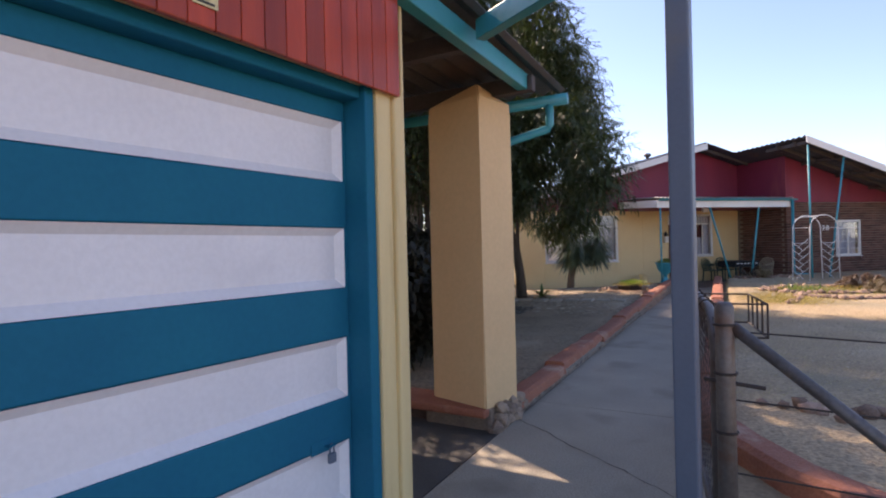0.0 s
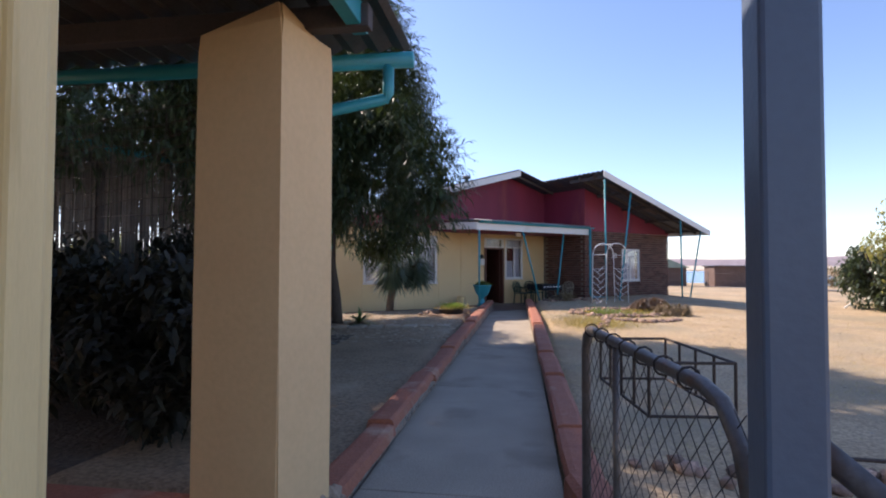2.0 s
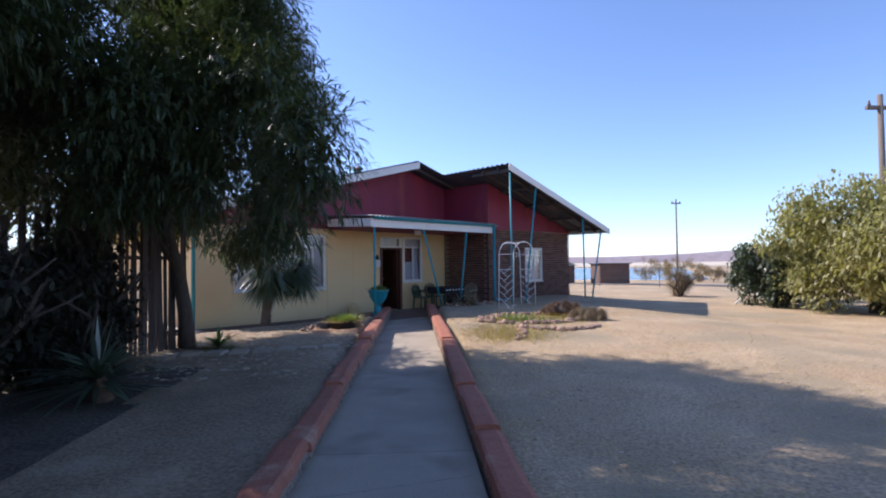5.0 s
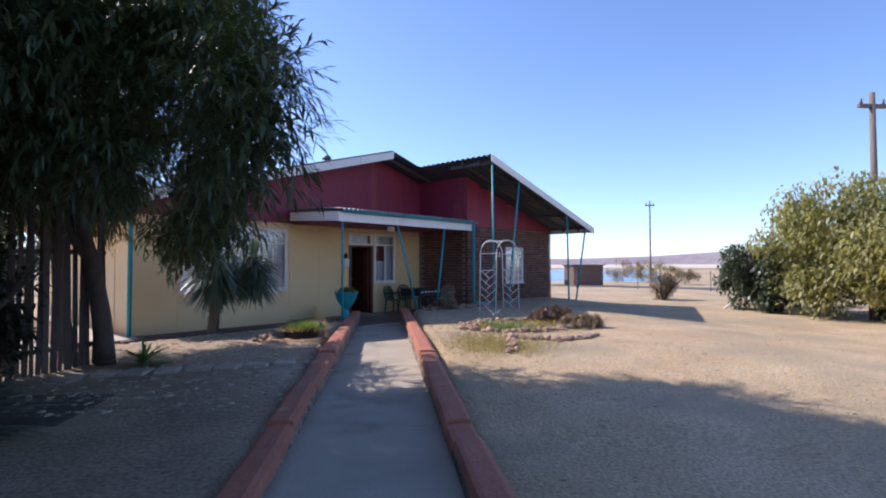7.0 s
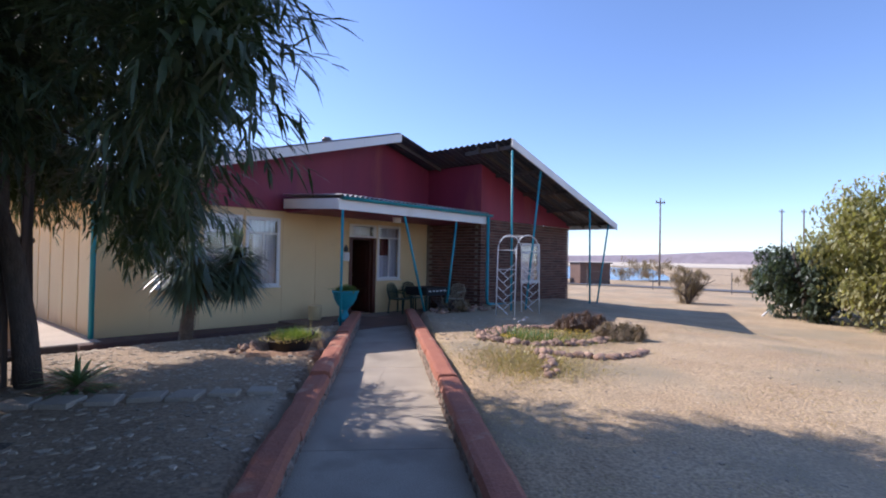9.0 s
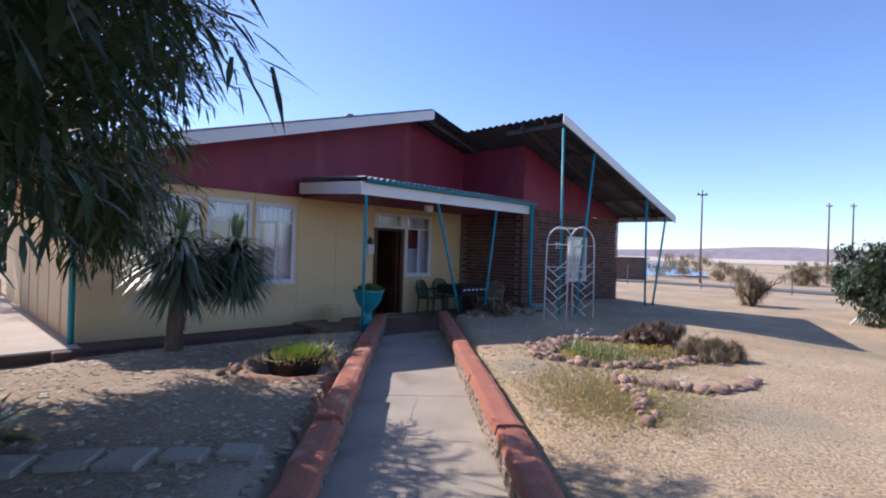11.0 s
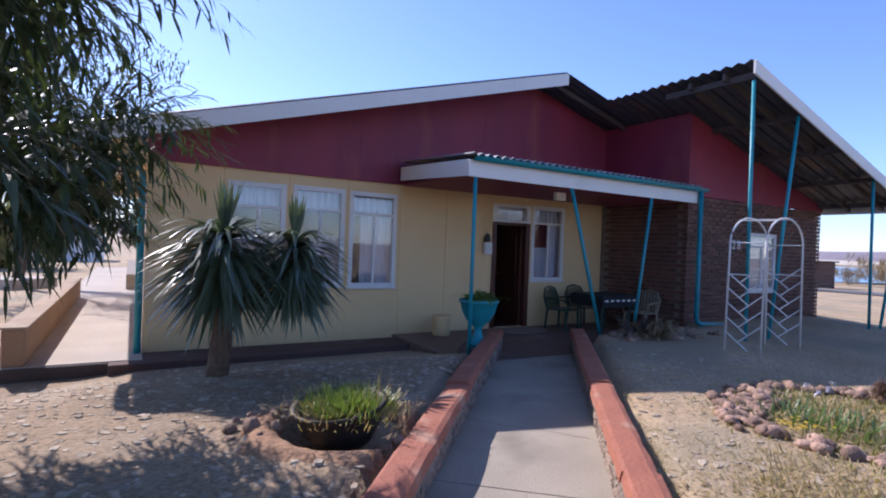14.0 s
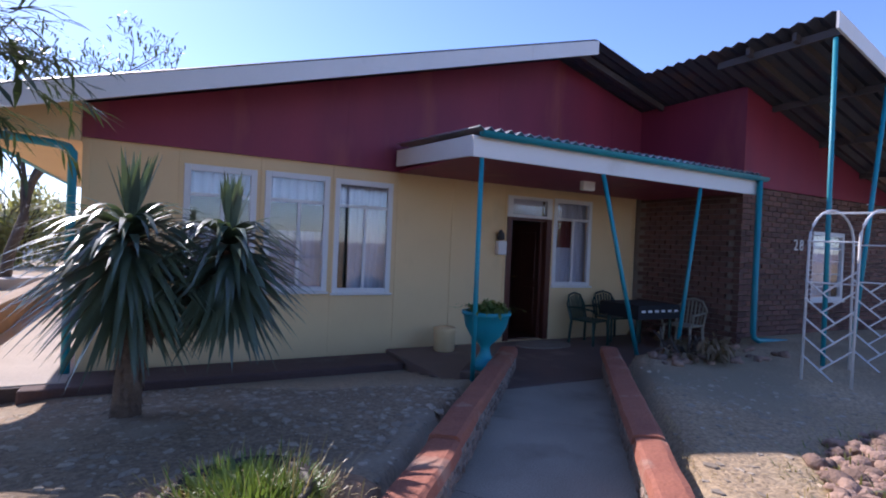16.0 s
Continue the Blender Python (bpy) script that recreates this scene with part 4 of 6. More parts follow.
# cream column on a rubble base
bm = B()
ring = []
for z, s in ((0.16, 1.0), (1.2, 0.985), (2.45, 0.97), (2.56, 0.965)):
    ring.append([bm.verts.new((-1.84 + s * x, 3.93 + s * y, z)) for x, y in ((-0.345, -0.13), (-0.33, 0.28), (0.295, 0.14), (0.198, -0.285))])
for q, w in zip(ring, ring[1:]):
    for k in range(4):
        bm.faces.new((q[k], q[(k + 1) % 4], w[(k + 1) % 4], w[k]))
top = [bm.verts.new(p) for p in ((-2.08, 3.86, 2.60), (-2.08, 4.15, 2.60), (-1.62, 4.02, 2.60), (-1.68, 3.70, 2.66))]
for k in range(4):
    bm.faces.new((ring[-1][k], ring[-1][(k + 1) % 4], top[(k + 1) % 4], top[k]))
bm.faces.new(top)
bm.faces.new(ring[0][::-1])
bmesh.ops.bevel(bm, geom=[e for e in bm.edges if abs((e.verts[0].co - e.verts[1].co).normalized().z) > 0.6], offset=0.012, segments=2, affect="EDGES")
part("column", bm, COLUMNPAINT, carport, "cream plastered masonry column")
bm = B()
box(bm, -3.6, 3.72, -0.1, -1.62, 4.02, 0.13, 0.02)
part("base_wall", bm, PLINTH, carport, "dark red painted low wall")
bm = B()
box(bm, -3.6, 3.60, 0.10, -1.63, 3.98, 0.168, 0.02)
part("base_cap", bm, REDKERB, carport, "red painted cap of the low wall")
rnd = random.Random(3)
for k in range(60):
    bm = B()
    y = rnd.uniform(3.66, 4.2)
    rock(bm, (-1.58 + (y - 3.66) * 0.03, y, rnd.uniform(0.0, 0.15)), rnd.uniform(0.04, 0.07), rnd, 0.8)
    part("stone", bm, RUBBLE, carport, "", None, False)
bm = B()
box(bm, -2.2, 3.67, -0.1, -1.61, 4.25, 0.165, 0.03)
part("base", bm, RUBBLE, carport, "crumbling rubble base")


# ---- gate and yard fence ----
def make_gate():
    post = thing("gate_post", (-0.02, 2.44, 0), "round rusty pipe gate post with a slanting brace", "gate post")
    bm = B()
    tube(bm, [(-0.02, 2.44, -0.1), (-0.02, 2.44, 1.13), (-0.02, 2.44, 1.15)], [0.037, 0.037, 0.025], 14)
    part("post", bm, GALV, post, "", None, True)
    bm = B()
    tube(bm, [(0.01, 2.44, 1.05), (1.35, 2.46, -0.08)], 0.025, 12)
    part("brace", bm, GALV, post, "", None, True)
    for z in (0.62, 0.86, 1.06):
        bm = B()
        tube(bm, [(-0.02 + 0.041 * math.cos(a), 2.44 + 0.041 * math.sin(a), z) for a in np.linspace(0, 6.28, 14)], 0.006, 5)
        part("wire_tie", bm, WIRE, post)
    bm = B()
    tube(bm, [(-0.1, 2.44, 0.83), (0.12, 2.44, 0.81)], 0.009, 8)
    part("hinge_bolt", bm, WIRE, post)
    gate = thing("gate", (-0.07, 2.55, 0), "open pipe-framed gate with wire mesh, rusty", "gate")
    a, b = Vector((-0.06, 2.55, 0)), Vector((-0.23, 3.97, 0))
    d = (b - a).normalized()
    zt = 1.09
    bm = B()
    path = [a + Vector((0, 0, 0.1)), a + Vector((0, 0, zt - 0.22)), a + d * 0.04 + Vector((0, 0, zt - 0.1)), a + d * 0.12 + Vector((0, 0, zt - 0.02)), a + d * 0.22 + Vector((0, 0, zt))]
    path += [b - d * 0.1 + Vector((0, 0, zt)), b - d * 0.03 + Vector((0, 0, zt - 0.03)), b + Vector((0, 0, zt - 0.1)), b + Vector((0, 0, 0.1))]
    tube(bm, path, 0.021, 12)
    part("gate_frame", bm, GALV, gate, "bent grey pipe frame", None, True)
    bm = B()
    tube(bm, [a + Vector((0, 0, 0.12)), b + Vector((0, 0, 0.12))], 0.02, 10)
    part("bottom_rail", bm, GALV, gate, "", None, True)
    bm = B()
    q = a + d * 0.95
    tube(bm, [q + Vector((0, 0, 0.12)), q + Vector((0, 0, zt))], 0.014, 8)
    part("upright", bm, GALV, gate, "", None, True)
    bm = B()
    L = (b - a).length
    for s in np.arange(-1.0, L, 0.085):
        for sgn in (1, -1):
            p0, p1 = (s, 0.14), (s + 0.9, zt - 0.02)
            lo, hi = max(0.0, -p0[0] / 0.9), min(1.0, (L - p0[0]) / 0.9)
            if hi <= lo:
                continue
            pts = []
            for f in (lo, hi):
                along = p0[0] + 0.9 * f
                zz = p0[1] + (p1[1] - p0[1]) * f
                pts.append(a + d * along + Vector((0, 0, zz if sgn > 0 else 0.14 + zt - 0.02 - zz)))
            tube(bm, pts, 0.0016, 4)
    part("wire_mesh", bm, WIRE, gate, "rusty diamond wire mesh")
    for s in np.arange(0.3, L, 0.17):
        bm = B()
        c = a + d * s + Vector((0, 0, zt))
        tube(bm, [c + Vector((0.03 * math.cos(t), 0, 0.03 * math.sin(t))) for t in np.linspace(0, 6.28, 10)], 0.004, 5)
        part("wire_tie", bm, WIRE, gate)
    # basket of bent bars on the yard side
    out = Vector((d.y, -d.x, 0))
    def at(q, o, z):
        return b - d * q + out * o + Vector((0, 0, z))

    q0, q1, o0, o1, z0, z1 = 0.15, 0.75, 0.03, 0.32, 0.88, 1.06
    bk = part("basket", tube(B(), [at(q0, o0, z1), at(q1, o0, z1)], 0.006, 6), WIRE, gate, "bar basket hung on the gate")
    edges = [(at(q0, o1, z1), at(q1, o1, z1)), (at(q0, o1, z0), at(q1, o1, z0)), (at(q0, o0, z0), at(q1, o0, z0))]
    for q in (q0, q1):
        edges += [(at(q, o0, z1), at(q, o1, z1)), (at(q, o0, z0), at(q, o1, z0))]
    for q in np.linspace(q0, q1, 5):
        edges += [(at(q, o0, z0), at(q, o0, z1)), (at(q, o1, z0), at(q, o1, z1))]
    for e in edges:
        part("bar", tube(B(), e, 0.0055, 6), WIRE, bk)
    fence = thing("wire_fence", (1.5, 2.45, 0), "sagging single-strand wire fence with a thin stake", "fence")
    for z in (0.45, 0.75, 1.03):
        part("wire", tube(B(), [(0.0 + 6 * f, 2.45 + 0.25 * f, z - 0.25 * f * (1 - f)) for f in np.linspace(0, 1, 12)], 0.004, 5), WIRE, fence)
    part("stake", tube(B(), [(6.0, 2.7, -0.1), (6.0, 2.7, 1.2)], 0.03, 8), GALV, fence)


make_gate()


# ---- stones ----
def stone_things(name, spots, label, cat, group, seed, sub=1):
    r = random.Random(seed)
    meshes = []
    for k in range(8):
        bm = B()
        rock(bm, (0, 0, 0), 1.0, r, 0.7, sub)
        me = bpy.data.meshes.new(name)
        bm.to_mesh(me)
        bm.free()
        me.materials.append(STONE)
        me.polygons.foreach_set("use_smooth", [True] * len(me.polygons))
        meshes.append(me)
    for x, y, s in spots:
        o = new(name, r.choice(meshes))
        o.matrix_basis = Matrix.LocRotScale((x, y, height(x, y) + s * 0.35), Euler((r.uniform(-0.3, 0.3), r.uniform(-0.3, 0.3), r.uniform(0, 6.3))), (s, s * r.uniform(0.7, 1.1), s * r.uniform(0.75, 1.1)))
        tagged(o, label, cat, group)


r = random.Random(8)
stone_things("border_stone", [(0.25 + 2.6 * k / 26 + r.uniform(-0.05, 0.05), 5.05 + 0.12 * math.sin(k) + r.uniform(-0.08, 0.08), r.uniform(0.05, 0.1)) for k in range(27)], "rounded brown border stone in the dusty yard", "stone", "row of border stones", 21)
BED = [(0.72, 14.9), (0.95, 15.65), (1.7, 16.15), (2.6, 15.9), (3.15, 15.2), (2.75, 14.55), (1.95, 14.15), (1.2, 14.2)]


def along(poly, n, closed=True):
    pts = [Vector((*p, 0)) for p in poly] + ([Vector((*poly[0], 0))] if closed else [])
    lens = [(b - a).length for a, b in zip(pts, pts[1:])]
    total, out = sum(lens), []
    for k in range(n):
        s = total * k / n
        for a, b, l in zip(pts, pts[1:], lens):
            if s <= l:
                out.append(a.lerp(b, s / l))
                break
            s -= l
    return out


spots = []
for p in along(BED, 140):
    spots.append((p.x + r.uniform(-0.1, 0.1), p.y + r.uniform(-0.1, 0.1), r.uniform(0.035, 0.08)))
for k in range(130):
    f = r.random()
    spots.append((0.72 + 0.75 * f + r.uniform(-0.12, 0.12), 14.75 + 1.3 * f + r.uniform(-0.28, 0.28), r.uniform(0.03, 0.065)))
for p in along([(1.3, 13.5), (1.28, 13.2), (1.26, 12.93), (1.15, 12.5), (1.05, 12.1)], 24, False):
    spots.append((p.x + r.uniform(-0.07, 0.07), p.y + r.uniform(-0.07, 0.07), r.uniform(0.035, 0.065)))
for p in along([(1.3, 13.5), (1.6, 13.32), (2.03, 13.15), (2.5, 13.2), (2.9, 13.6)], 30, False):
    spots.append((p.x + r.uniform(-0.05, 0.05), p.y + r.uniform(-0.05, 0.05), r.uniform(0.045, 0.08)))
stone_things("bed_stone", spots, "weathered brown stone edging the flower bed", "stone", "flower bed edging", 22, 2)
stone_things("pot_stone", [(-2.56, 13.42, 0.061), (-2.68, 13.32, 0.072), (-2.78, 13.48, 0.058), (-2.64, 13.56, 0.065), (-2.84, 13.32, 0.043), (-2.56, 13.22, 0.040), (-2.74, 13.18, 0.036), (-2.91, 13.50, 0.040), (-1.72, 13.50, 0.043), (-1.76, 13.65, 0.036), (-2.66, 13.75, 0.050)], "pale rounded stone beside the sunken pot", "stone", "stones round the pot", 23, 2)


def chips(name, n, x0, x1, y0, y1, s0, s1, seed, label):
    r = random.Random(seed)
    bm = B()
    for _ in range(n):
        x, y = r.uniform(x0, x1), r.uniform(y0, y1)
        if -1.75 < x < -0.1 and y < 18.6:
            continue
        if (HI @ Vector((x, y, 0))).y > 15.1:
            continue
        s = s0 + (s1 - s0) * r.random() ** 5
        a = r.uniform(0, 6.28)
        z = height(x, y)
        pts = [Vector((math.cos(a + t + r.uniform(-0.3, 0.3)) * s * r.uniform(0.6, 1.3), math.sin(a + t) * s * r.uniform(0.35, 0.9), 0)) for t in (0, 1.3, 2.5, 3.8, 5.0)]
        tilt = Matrix.Rotation(a, 3, "Z") @ Matrix.Rotation(r.uniform(-0.14, 0.14), 3, "X")
        h = s * r.uniform(0.08, 0.22)
        lo = [bm.verts.new(Vector((x, y, z - 0.004)) + tilt @ p) for p in pts]
        hi = [bm.verts.new(Vector((x, y, z + h)) + tilt @ (p * 0.85)) for p in pts]
        bm.faces.new(hi)
        for k in range(5):
            bm.faces.new((lo[k], lo[(k + 1) % 5], hi[(k + 1) % 5], hi[k]))
    o = obj(name, bm, CHIP)
    tagged(o, label, "gravel", "", "stuff")


def make_slabs():
    rnd = random.Random(33)
    root = thing("stepping_slabs", (-3.0, 11.0, 0.2), "row of flat grey stepping slabs across the shaded garden", "paving")
    for k in range(8):
        x, y = -4.25 + 0.32 * k, 10.95 + 0.06 * k + rnd.uniform(-0.04, 0.04)
        bm = B()
        w, l = rnd.uniform(0.12, 0.155), rnd.uniform(0.09, 0.15)
        box(bm, -w, -l, -0.05, w, l, 0.025, 0.012)
        part("slab", bm, CONCRETE, root, "", Matrix.Translation((x, y, height(x, y) + 0.012)) @ pose(0, 0, 0, rnd.uniform(-2, 2), rnd.uniform(-2, 2), rnd.uniform(-8, 8)))


make_slabs()
chips("stone_chips", 15000, -7.5, -1.7, 9.5, 16.5, 0.005, 0.055, 31, "flat pale stone chips scattered on the soil")
def yard_grass():
    """Short dry grass, thick in patches, over the open yard."""
    r = random.Random(34)
    bm = B()
    count = 0
    while count < 26000:
        x, y = -0.05 + 8.5 * r.random() ** 1.3, r.uniform(5.3, 17.0)
        if noise.noise(Vector((x * 0.7, y * 0.7, 5))) + 0.6 * noise.noise(Vector((x * 2.6, y * 2.6, 9))) < r.uniform(-0.5, 0.45) or (HI @ Vector((x, y, 0))).y > 12.2:
            continue
        z = height(x, y)
        for _ in range(3):
            a = r.uniform(0, 6.28)
            blade(bm, Vector((x + r.uniform(-0.03, 0.03), y + r.uniform(-0.03, 0.03), z - 0.004)), Vector((math.cos(a), math.sin(a), r.uniform(0.2, 1.2))), r.uniform(0.02, 0.055), 0.0045, 0.4, 2)
        count += 1
    tagged(obj("dry_grass", bm, STRAW), "short trampled straw-dry grass over the sandy yard", "grass", "", "stuff")


yard_grass()
chips("pale_flakes", 1500, 0.0, 2.6, 13.4, 17.6, 0.006, 0.055, 35, "flat pale stone flakes between kerb and flower bed")
chips("yard_gravel", 6000, -0.1, 5.5, 6.0, 18.0, 0.005, 0.03, 32, "fine pale gravel scattered over the yard")


# ---- plants ----
def limb(bm, p, d, length, r, rnd, depth, tips, spread=0.6, up=0.25):
    pts = [p]
    q, dd = p.copy(), d.normalized()
    for k in range(4):
        dd = (dd + Vector((rnd.uniform(-1, 1), rnd.uniform(-1, 1), rnd.uniform(-0.6, 1) * up)) * 0.18).normalized()
        q = q + dd * length / 4
        pts.append(q)
    tube(bm, pts, r, 8 if depth > 1 else 5, 0.55)
    tips.append(q)
    if depth:
        for k in range(3):
            base = pts[rnd.randint(2, 4)]
            nd = (dd + Vector((rnd.uniform(-1, 1), rnd.uniform(-1, 1), rnd.uniform(-0.3, 0.8))) * spread).normalized()
            limb(bm, base, nd, length * rnd.uniform(0.6, 0.8), r * 0.5, rnd, depth - 1, tips, spread, up)


def leaf_mass(bm, centres, per, rnd, length, width, droop, hang):
    for c, rad in centres:
        for _ in range(per):
            v = Vector((rnd.gauss(0, 1), rnd.gauss(0, 1), rnd.gauss(0, 1)))
            p = c + v.normalized() * rad * (0.35 + 0.7 * rnd.random())
            d = Vector((rnd.uniform(-1, 1), rnd.uniform(-1, 1), rnd.uniform(-1, 0.6) - hang))
            blade(bm, p, d, length * rnd.uniform(0.6, 1.3), width * rnd.uniform(0.7, 1.3), droop, 2)


def spray(bm, p, d, rnd, span, leaves, length, width):
    """A twig that bows down, with narrow leaves fanning off it towards its tip."""
    q = p.copy()
    for k in range(leaves):
        d = (d + Vector((rnd.uniform(-0.16, 0.16), rnd.uniform(-0.16, 0.16), -0.045))).normalized()
        q = q + d * span / leaves
        a = Vector((rnd.uniform(-1, 1), rnd.uniform(-1, 1), rnd.uniform(-1, 0.6)))
        blade(bm, q, d * 0.85 + a * 0.62, length * rnd.uniform(0.7, 1.25), width * rnd.uniform(0.8, 1.2), 0.22, 2)


def willow(at, seed, label, stems, centre, wide, z0, z1, clumps, gaps, boughs=()):
    """Several stems under a lumpy crown; each clump of the crown is a burst of leafy sprays, with gaps between clumps."""
    rnd = random.Random(seed)
    root = thing("tree", at, label, "tree", "yard trees")
    bm, tips = B(), []
    base, mid = Vector(at), Vector((*centre, 0))
    cs = []
    while len(cs) < clumps:
        f = rnd.random()
        a = rnd.uniform(0, math.tau)
        rad = min(0.86 + 1.1 * f, 1.08 - 0.14 * f, 2.9 * (1.06 - f))
        e = math.sqrt(rnd.uniform(0.02, 1.0)) * (0.93 + 0.1 * math.sin(a * 3 + f * 9))
        c = mid + Vector((wide[0] * rad * e * math.cos(a), wide[1] * rad * e * math.sin(a), z0 + (z1 - z0) * f))
        if noise.noise(c * 0.6 + Vector((seed, 0, 0))) > gaps + 0.12 * smooth_step(3.8, 5.0, c.z):
            cs.append((c, rnd.uniform(0.4, 0.68)))
    for x, y, z, q in boughs:
        cs.append((Vector((x, y, z)), q))
    for dx, dy, lean, r in stems:
        foot = base + Vector((dx, dy, -0.1))
        head = mid.lerp(foot, 0.45)
        d = Vector((0.35 * (head.x - foot.x) + lean, 0.35 * (head.y - foot.y), 2.6))
        limb(bm, foot, d, 2.7, r, rnd, 2, tips, 0.55)
    for c, q in cs[::3]:
        t = min(tips, key=lambda p: (p - c).length)
        m = t.lerp(c, 0.55) + Vector((rnd.uniform(-0.12, 0.12), rnd.uniform(-0.12, 0.12), 0.18))
        tube(bm, [t, m, c], 0.022, 5, 0.4)
    part("trunk", bm, BARK, root, "dark fissured stems and limbs", None, True)
    bm = B()
    for c, q in cs:
        for _ in range(int(150 * q)):
            v = Vector((rnd.gauss(0, 1), rnd.gauss(0, 1), rnd.gauss(0, 0.85))).normalized()
            d = (v + Vector((c.x - mid.x, c.y - mid.y, 0.0)).normalized() * 0.5 + Vector((0, 0, rnd.uniform(-0.45, 0.6)))).normalized()
            spray(bm, c + v * q * rnd.uniform(0.2, 0.85), d, rnd, rnd.uniform(0.26, 0.44), 12, 0.12, 0.018)
    leaf_mass(bm, [(c - Vector((0, 0, 0.05)), q * 0.8) for c, q in cs], 210, rnd, 0.15, 0.036, 0.25, 0.1)
    part("crown", bm, WILLOW, root, "drooping sprays of narrow dark green leaves")
    return root


BOUGHS = ((-1.75, 8.65, 2.75, 0.42), (-1.7, 8.55, 2.4, 0.3), (-1.95, 8.9, 3.1, 0.5), (-2.0, 9.2, 2.3, 0.45), (-2.35, 9.7, 1.95, 0.45), (-2.9, 11.2, 1.95, 0.45), (-3.3, 12.2, 1.85, 0.4), (-3.6, 12.6, 2.0, 0.4), (-2.7, 10.6, 2.5, 0.5), (-3.1, 11.9, 2.7, 0.5), (-2.45, 9.6, 3.0, 0.55), (-2.5, 9.4, 3.7, 0.55), (-3.1, 9.3, 2.5, 0.6), (-3.5, 9.0, 3.2, 0.6), (-2.8, 12.1, 4.4, 0.5), (-2.95, 12.6, 5.0, 0.5), (-3.3, 12.9, 3.5, 0.5), (-3.9, 13.5, 2.3, 0.5), (-4.4, 13.6, 2.0, 0.45), (-4.9, 13.5, 2.7, 0.55), (-3.9, 13.1, 1.75, 0.4))
willow((-4.25, 11.7, 0.2), 41, "dark green willow-like tree with drooping narrow leaves", [(0, 0, -0.2, 0.12), (-0.45, 0.1, -0.25, 0.1), (-0.75, -0.55, -0.1, 0.07)], (-4.85, 11.1), (2.5, 2.8), 2.3, 7.8, 185, -0.05, BOUGHS)
willow((-6.9, 8.0, 0.0), 43, "dense tree with drooping leaves behind the reed fence", [(0, 0, 0.0, 0.14), (-0.4, 0.2, -0.2, 0.1)], (-6.9, 7.6), (2.9, 3.0), 2.2, 6.9, 130, 0.0, [(-5.2, 6.0, 3.2, 0.65), (-5.8, 6.8, 3.0, 0.65), (-5.0, 7.4, 3.1, 0.65), (-6.2, 5.6, 3.3, 0.65), (-5.6, 5.2, 3.6, 0.6), (-5.3, 6.6, 3.9, 0.6), (-6.5, 4.9, 3.5, 0.6), (-6.0, 7.6, 3.6, 0.65)])


def fence_reed():
    root = thing("reed_fence", (-6.2, 6.6, 0), "tall screen of dry reeds under a teal top rail", "fence")
    a, b = Vector((-6.9, 4.0, 0)), Vector((-5.6, 9.25, 0))
    d = (b - a)
    rnd = random.Random(12)
    bm = B()
    n = 700
    for k in range(n):
        if rnd.random() < 0.012:
            continue
        p = a + d * (k / n) + Vector((rnd.uniform(-0.02, 0.02), rnd.uniform(-0.01, 0.01), 0))
        h = 2.85 + rnd.uniform(-0.05, 0.1)
        tube(bm, [p + Vector((0, 0, -0.05)), p + Vector((rnd.uniform(-0.03, 0.03), rnd.uniform(-0.03, 0.03), h))], rnd.uniform(0.006, 0.011), 4)
    o = part("reeds", bm, REED, root, "close-set dry reed stems")
    tagged(o, "", "", "", "stuff")
    bm = B()
    tube(bm, [a + Vector((0, 0, 2.95)), b + Vector((0, 0, 2.95))], 0.055, 8)
    part("top_rail", bm, TEAL, root, "teal painted top rail")
    for f in (0.0, 0.33, 0.66, 1.0):
        bm = B()
        p = a + d * f + Vector((0.06, 0, 0))
        tube(bm, [p + Vector((0, 0, -0.1)), p + Vector((0, 0, 2.9))], 0.05, 8)
        part("fence_post", bm, BARK, root, "rough timber post", None, True)


def fence_pale():
    """Upright rough pales with narrow gaps, from the tree towards the reed screen."""
    root = thing("pale_fence", (-5.0, 10.5, 0.15), "dark weathered pale fence with narrow gaps under the tree", "fence")
    a, b = Vector((-4.35, 11.9, 0)), Vector((-5.6, 9.3, 0))
    way = (b - a).normalized()
    turn = math.degrees(math.atan2(way.y, way.x))
    rnd = random.Random(14)
    s = 0.0
    while s < (b - a).length:
        w = rnd.uniform(0.035, 0.085)
        p = a + way * (s + w / 2)
        bm = B()
        box(bm, -w / 2, -0.012, -0.1, w / 2, 0.012, rnd.uniform(1.9, 2.35), 0.004)
        part("pale", bm, PALE, root, "", Matrix.Translation((p.x, p.y, height(p.x, p.y))) @ pose(0, 0, 0, rnd.uniform(-1.5, 1.5), rnd.uniform(-1.8, 1.8), turn))
        s += w + rnd.uniform(0.012, 0.04)
    for z in (0.45, 1.6):
        bm = B()
        tube(bm, [a + Vector((-0.05, 0.02, z)), b + Vector((-0.05, 0.02, z))], 0.03, 8)
        part("rail", bm, PALE, root)


fence_reed()
fence_pale()


